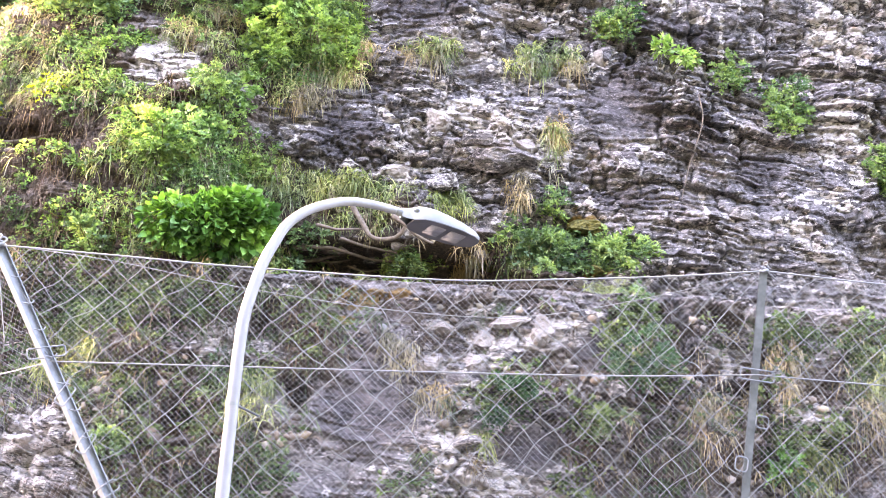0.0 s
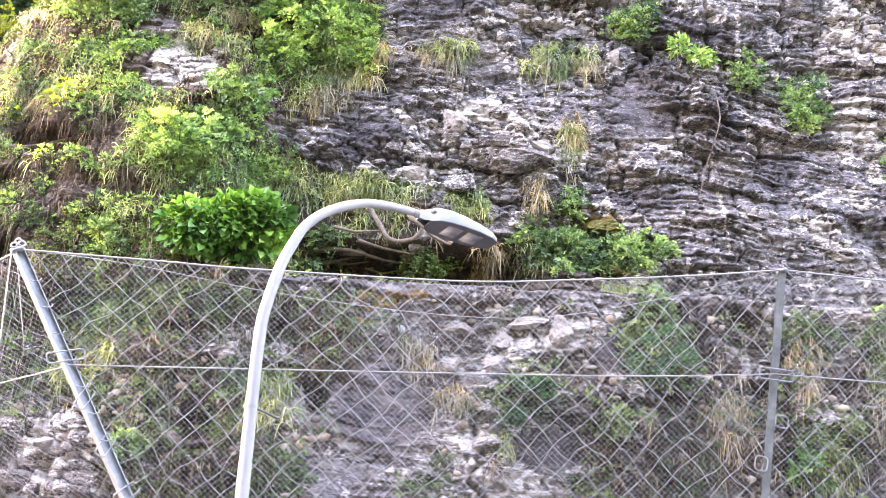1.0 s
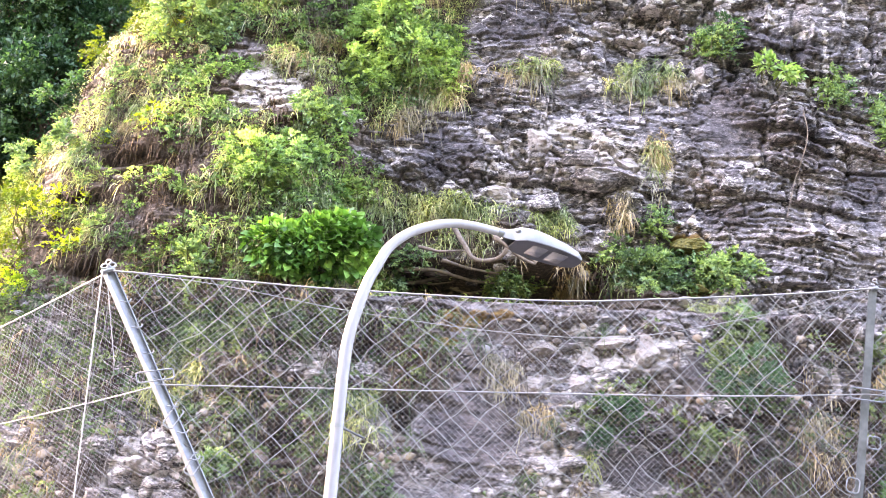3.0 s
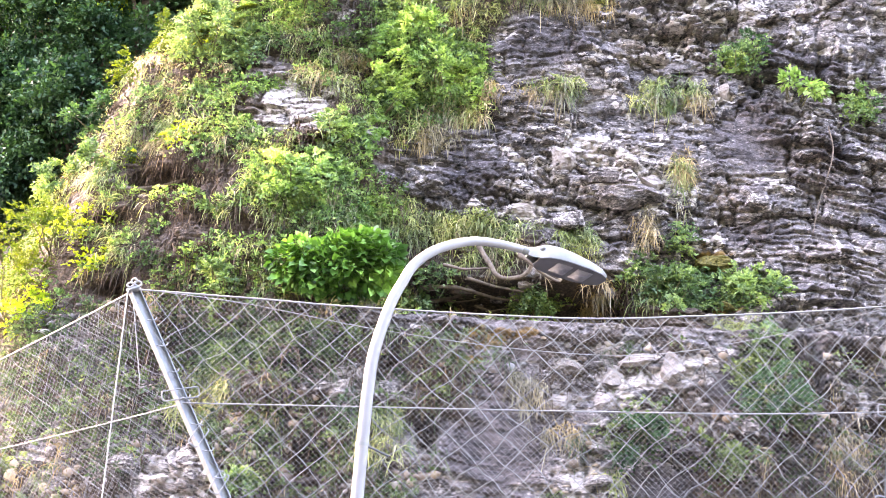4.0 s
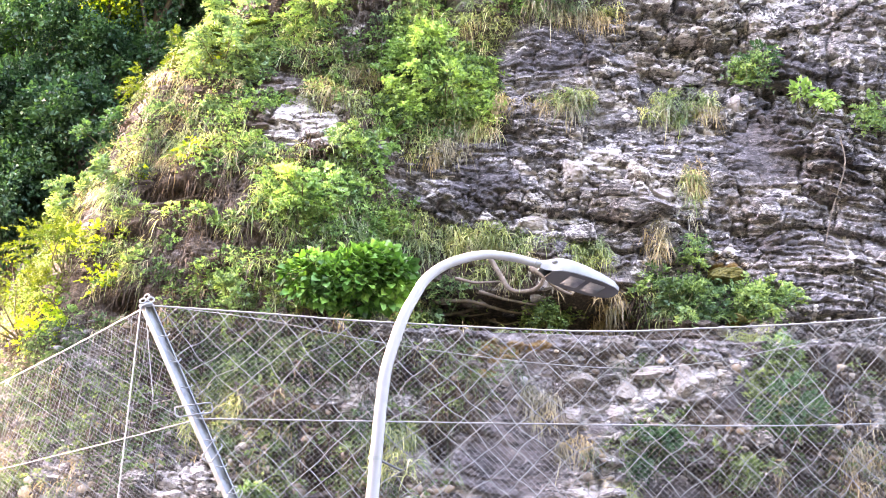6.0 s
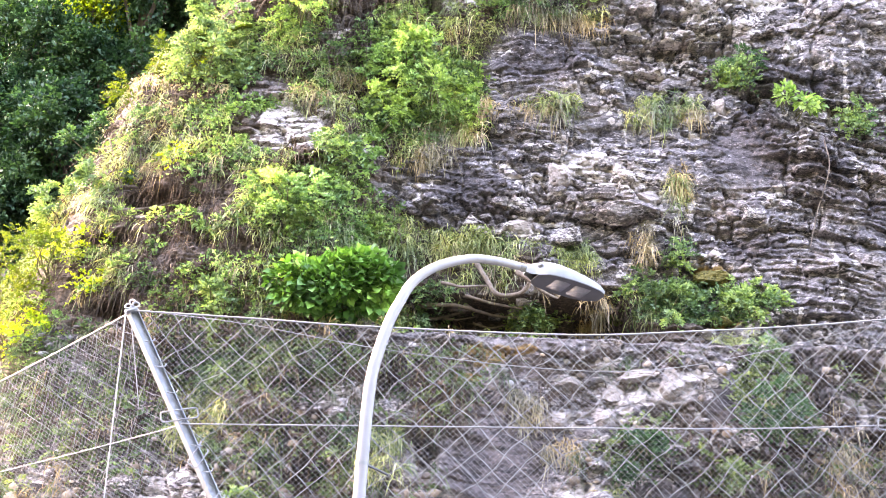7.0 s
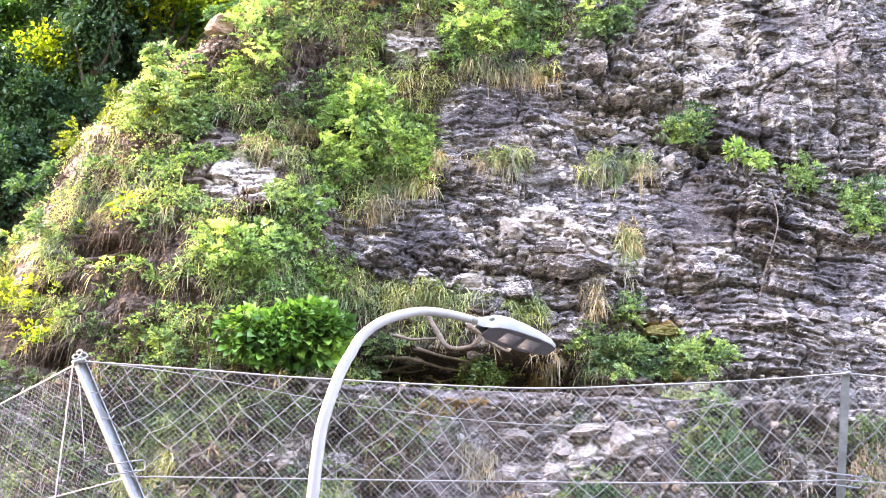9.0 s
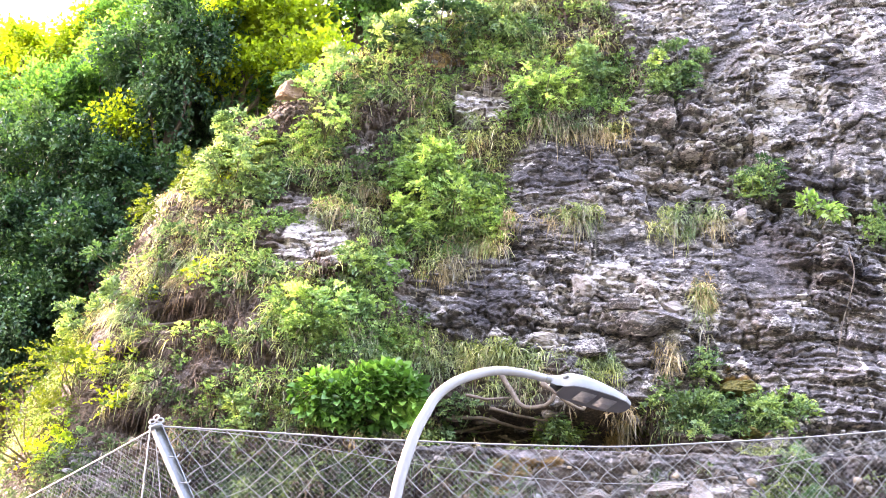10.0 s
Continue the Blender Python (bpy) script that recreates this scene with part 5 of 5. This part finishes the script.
# ---- broken blocks standing proud of the rock ----
def block_mesh(seed):
    """A chipped, bedded block, about one unit long."""
    bm = bmesh.new()
    bmesh.ops.create_cube(bm, size=1)
    bmesh.ops.subdivide_edges(bm, edges=bm.edges[:], cuts=2, use_grid_fill=True)
    r = random.Random(seed)
    planes = [(Vector((r.uniform(-1, 1), r.uniform(-1, 1), r.uniform(-1, 1))).normalized(), r.uniform(0.42, 0.6)) for _ in range(9)]
    for v in bm.verts:
        for nrm, d in planes:
            over = v.co.dot(nrm) - d
            if over > 0:
                v.co -= nrm * over
        v.co += 0.10 * noise.noise_vector(v.co * 2.7 + Vector((seed, 0, 0)))
    bmesh.ops.triangulate(bm, faces=bm.faces[:])
    me = bpy.data.meshes.new("block")
    bm.to_mesh(me)
    bm.free()
    me.materials.append(BLOCK)
    return me


BLOCKS = [block_mesh(s) for s in range(9)]
pick = np.random.default_rng(41)
bx, bz = pick.uniform(-1.2, 6.5, 1500), pick.uniform(4.7, 10.9, 1500)
near = spots(bx, bz, PALE_SPOTS)
keep = (green(bx, bz) < 0.2) & (pick.uniform(0, 1, 1500) < 0.05 + 0.45 * near)
bx, bz = bx[keep][:200], bz[keep][:200]
lx, lz = pick.uniform(-4.5, 5.8, 700), pick.uniform(1.9, 4.2, 700)
keep = pick.uniform(0, 1, 700) < np.maximum(spots(lx, lz, BARE_SPOTS), 0.4 * spots(lx, lz, PALE_SPOTS))
bx, bz = np.concatenate([bx, lx[keep][:95]]), np.concatenate([bz, lz[keep][:95]])
for i, p in enumerate(on_slope(bx, bz)):
    s = 0.07 + 0.16 * pick.uniform() ** 2
    ob = new("block", BLOCKS[i % len(BLOCKS)])
    ob.parent = slope
    ob.matrix_world = pose(p[0], p[1] + 0.12 * s, p[2], pick.uniform(-15, 15), -4 + pick.uniform(-10, 10), pick.uniform(-25, 25)) @ Matrix.Diagonal((s * pick.uniform(0.8, 1.8), s, s * pick.uniform(0.4, 0.9), 1))


# ---- trees behind the ridge ----
def tree(at, centre, radii, count, size, mat, label, seed):
    """A tapered trunk, limbs to the clumps of the crown, and leaves in the clumps."""
    r = np.random.default_rng(seed)
    foot = np.array(at)
    ob = thing("tree", foot, label, "tree", "trees behind the ridge")
    c = np.array(centre) - foot
    R = np.array(radii)
    trunk = arc([(0, 0, -0.3), c * 0.3 + r.normal(size=3) * 0.15, c * 0.65 + r.normal(size=3) * 0.2, c + (0, 0, 0.4 * R[2])], 8)
    tube("trunk", trunk, np.linspace(0.14, 0.03, len(trunk)), BARK, ob, 10)
    n = 34
    d = unit(r.normal(size=(n, 3)))
    cp = d * (r.uniform(0.25, 1, n) ** 0.5)[:, None] * R * (0.8 + 0.4 * r.uniform(size=(n, 1)))
    for i in range(11):
        start = trunk[int(len(trunk) * (0.35 + 0.05 * i)) % len(trunk)]
        end = c + cp[i]
        tube("limb", arc([start, (start + end) / 2 + r.normal(size=3) * 0.12 + (0, 0, -0.1), end], 6), np.linspace(0.045, 0.008, 13), BARK, ob, 6)
    per = int(0.68 * count) // n
    sprays = 12
    i = np.repeat(np.arange(n), sprays)
    sp_at = cp[i] + r.normal(size=(len(i), 3)) * R * 0.14
    sp_dir = unit(d[i] + r.normal(size=(len(i), 3)) * 0.7 + np.array([0, 0, -0.1]))
    m = max(4, per // sprays)
    j = np.repeat(np.arange(len(i)), m)
    s = np.tile(np.linspace(0, 1, m), len(i))
    p = c + sp_at[j] + sp_dir[j] * (s * 0.45)[:, None] + r.normal(size=(len(j), 3)) * 0.06
    p[:, 2] -= 0.10 * s * s
    out = sp_dir[j] + r.normal(size=(len(j), 3)) * 0.8 + np.array([0, -0.3, -0.3])
    v, f = leaves(p, out, size * r.uniform(0.6, 1.3, len(j)), r, 0.65)
    tone = np.repeat((0.34 * r.uniform(size=n))[i][j] + (0.34 * r.uniform(size=len(i)) - 0.06)[j], 4)
    mesh_object("crown", v, f, mat, ob, False, "", tone)
    return ob


# shade and sun on the crowns are painted in through their leaf materials
tree((-4.31, 20.00, 8.45), (-4.41, 20.00, 11.25), (0.88, 0.66, 0.84), 26000, 0.085, DARK_AND_SHADED, "dark shaded broadleaf tree behind the ridge", 300)
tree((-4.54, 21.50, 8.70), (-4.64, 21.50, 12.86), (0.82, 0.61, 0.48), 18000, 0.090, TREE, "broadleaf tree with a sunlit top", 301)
tree((-3.06, 20.50, 9.60), (-3.16, 20.50, 12.23), (0.91, 0.68, 0.38), 13000, 0.110, SUNLIT, "sunlit yellow-green broadleaf tree", 302)
tree((-2.09, 19.80, 10.15), (-2.19, 19.80, 11.28), (0.35, 0.26, 0.21), 3600, 0.100, SUNLIT, "low sunlit yellow-green branchy tree", 303)
tree((-3.30, 20.20, 9.35), (-3.40, 20.20, 11.31), (0.44, 0.33, 0.27), 5000, 0.100, SUNLIT, "low sunlit yellow-green branchy tree", 304)
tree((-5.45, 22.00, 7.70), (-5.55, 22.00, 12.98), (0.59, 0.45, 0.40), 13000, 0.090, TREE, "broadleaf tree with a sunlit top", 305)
tree((-7.63, 23.00, 2.70), (-7.73, 23.00, 12.48), (0.83, 0.62, 0.52), 15000, 0.095, SUNLIT, "sunlit lime-green tree at the edge of the wood", 306)
tree((-6.35, 22.50, 6.15), (-6.45, 22.50, 12.72), (0.56, 0.42, 0.49), 12000, 0.095, SUNLIT, "sunlit lime-green tree at the edge of the wood", 307)
tree((-6.83, 21.50, 3.85), (-6.93, 21.50, 10.93), (1.10, 0.82, 0.67), 26000, 0.085, TREE, "green broadleaf tree at the edge of the wood", 308)
tree((-5.52, 21.00, 6.95), (-5.62, 21.00, 10.90), (0.74, 0.55, 0.74), 22000, 0.085, TREE, "green broadleaf tree at the edge of the wood", 309)
tree((-5.01, 20.00, 7.25), (-5.11, 20.00, 10.14), (0.23, 0.17, 0.16), 2200, 0.080, SUNLIT, "small sunlit tree in a gap of the wood", 310)
tree((-5.95, 20.50, 5.45), (-6.05, 20.50, 9.53), (1.33, 1.00, 0.62), 27000, 0.080, DARK_AND_SHADED, "dark shaded low tree behind the ridge", 311)
tree((-6.37, 20.00, 3.75), (-6.47, 20.00, 8.52), (0.99, 0.74, 0.65), 24000, 0.080, DARK_AND_SHADED, "dark shaded low tree behind the ridge", 312)
tree((-4.73, 20.00, 7.75), (-4.83, 20.00, 9.16), (0.73, 0.54, 0.51), 19000, 0.080, DARK_AND_SHADED, "dark shaded low tree behind the ridge", 313)
tree((-5.19, 19.50, 6.55), (-5.29, 19.50, 8.00), (0.83, 0.62, 0.41), 17000, 0.080, DARK_AND_SHADED, "dark shaded low tree behind the ridge", 314)
tree((-5.79, 19.50, 5.00), (-5.89, 19.50, 7.02), (0.67, 0.50, 0.45), 14700, 0.081, DARK_AND_SHADED, "dark shaded low tree behind the ridge", 315)
tree((-6.33, 19.00, 2.75), (-6.43, 19.00, 6.85), (0.94, 0.70, 0.57), 18900, 0.072, DARK_AND_SHADED, "dark shaded low bushy tree", 316)
tree((-9.04, 23.00, 0.00), (-9.14, 23.00, 11.35), (1.23, 0.93, 1.32), 25200, 0.090, TREE, "green broadleaf tree behind the ridge", 317)
# added for the dark gap under the crowns; its shade is leaf colour
tree((-4.10, 23.50, 9.65), (-4.20, 23.50, 12.20), (0.87, 0.65, 0.51), 14700, 0.081, DARK_AND_SHADED, "dark tree added behind the ridge to fill a gap", 318)
tree((-2.54, 20.50, 10.00), (-2.64, 20.50, 11.18), (0.49, 0.37, 0.32), 9000, 0.080, TREE, "small green tree beside the boulder", 319)
tree((-1.62, 21.00, 10.85), (-1.72, 21.00, 13.17), (0.75, 0.56, 0.70), 21000, 0.090, TREE, "broadleaf tree on the upper ridge", 320)
tree((-4.91, 22.50, 8.70), (-5.01, 22.50, 14.88), (1.44, 1.08, 0.77), 25200, 0.090, TREE, "broadleaf tree with a sunlit top", 321)
tree((-9.69, 29.00, 2.90), (-9.79, 29.00, 15.67), (0.67, 0.50, 0.45), 10500, 0.108, SUNLIT, "sunlit tree further up", 322)
tree((-8.13, 26.00, 4.30), (-8.23, 26.00, 11.76), (1.99, 1.49, 1.13), 25200, 0.099, DARK_AND_SHADED, "dark shaded tree at the back of the wood", 323)
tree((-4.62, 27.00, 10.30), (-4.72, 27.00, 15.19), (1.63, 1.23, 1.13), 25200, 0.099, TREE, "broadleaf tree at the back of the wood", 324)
tree((-8.28, 24.00, 1.45), (-8.38, 24.00, 9.35), (1.47, 1.10, 1.02), 21000, 0.090, DARK_AND_SHADED, "dark shaded tree at the back of the wood", 325)
# added dark tree that closes a hole to the sky
tree((-4.08, 21.00, 8.90), (-4.18, 21.00, 10.33), (0.67, 0.50, 0.52), 17000, 0.080, DARK_AND_SHADED, "dark tree added behind the ridge to fill a gap", 330)
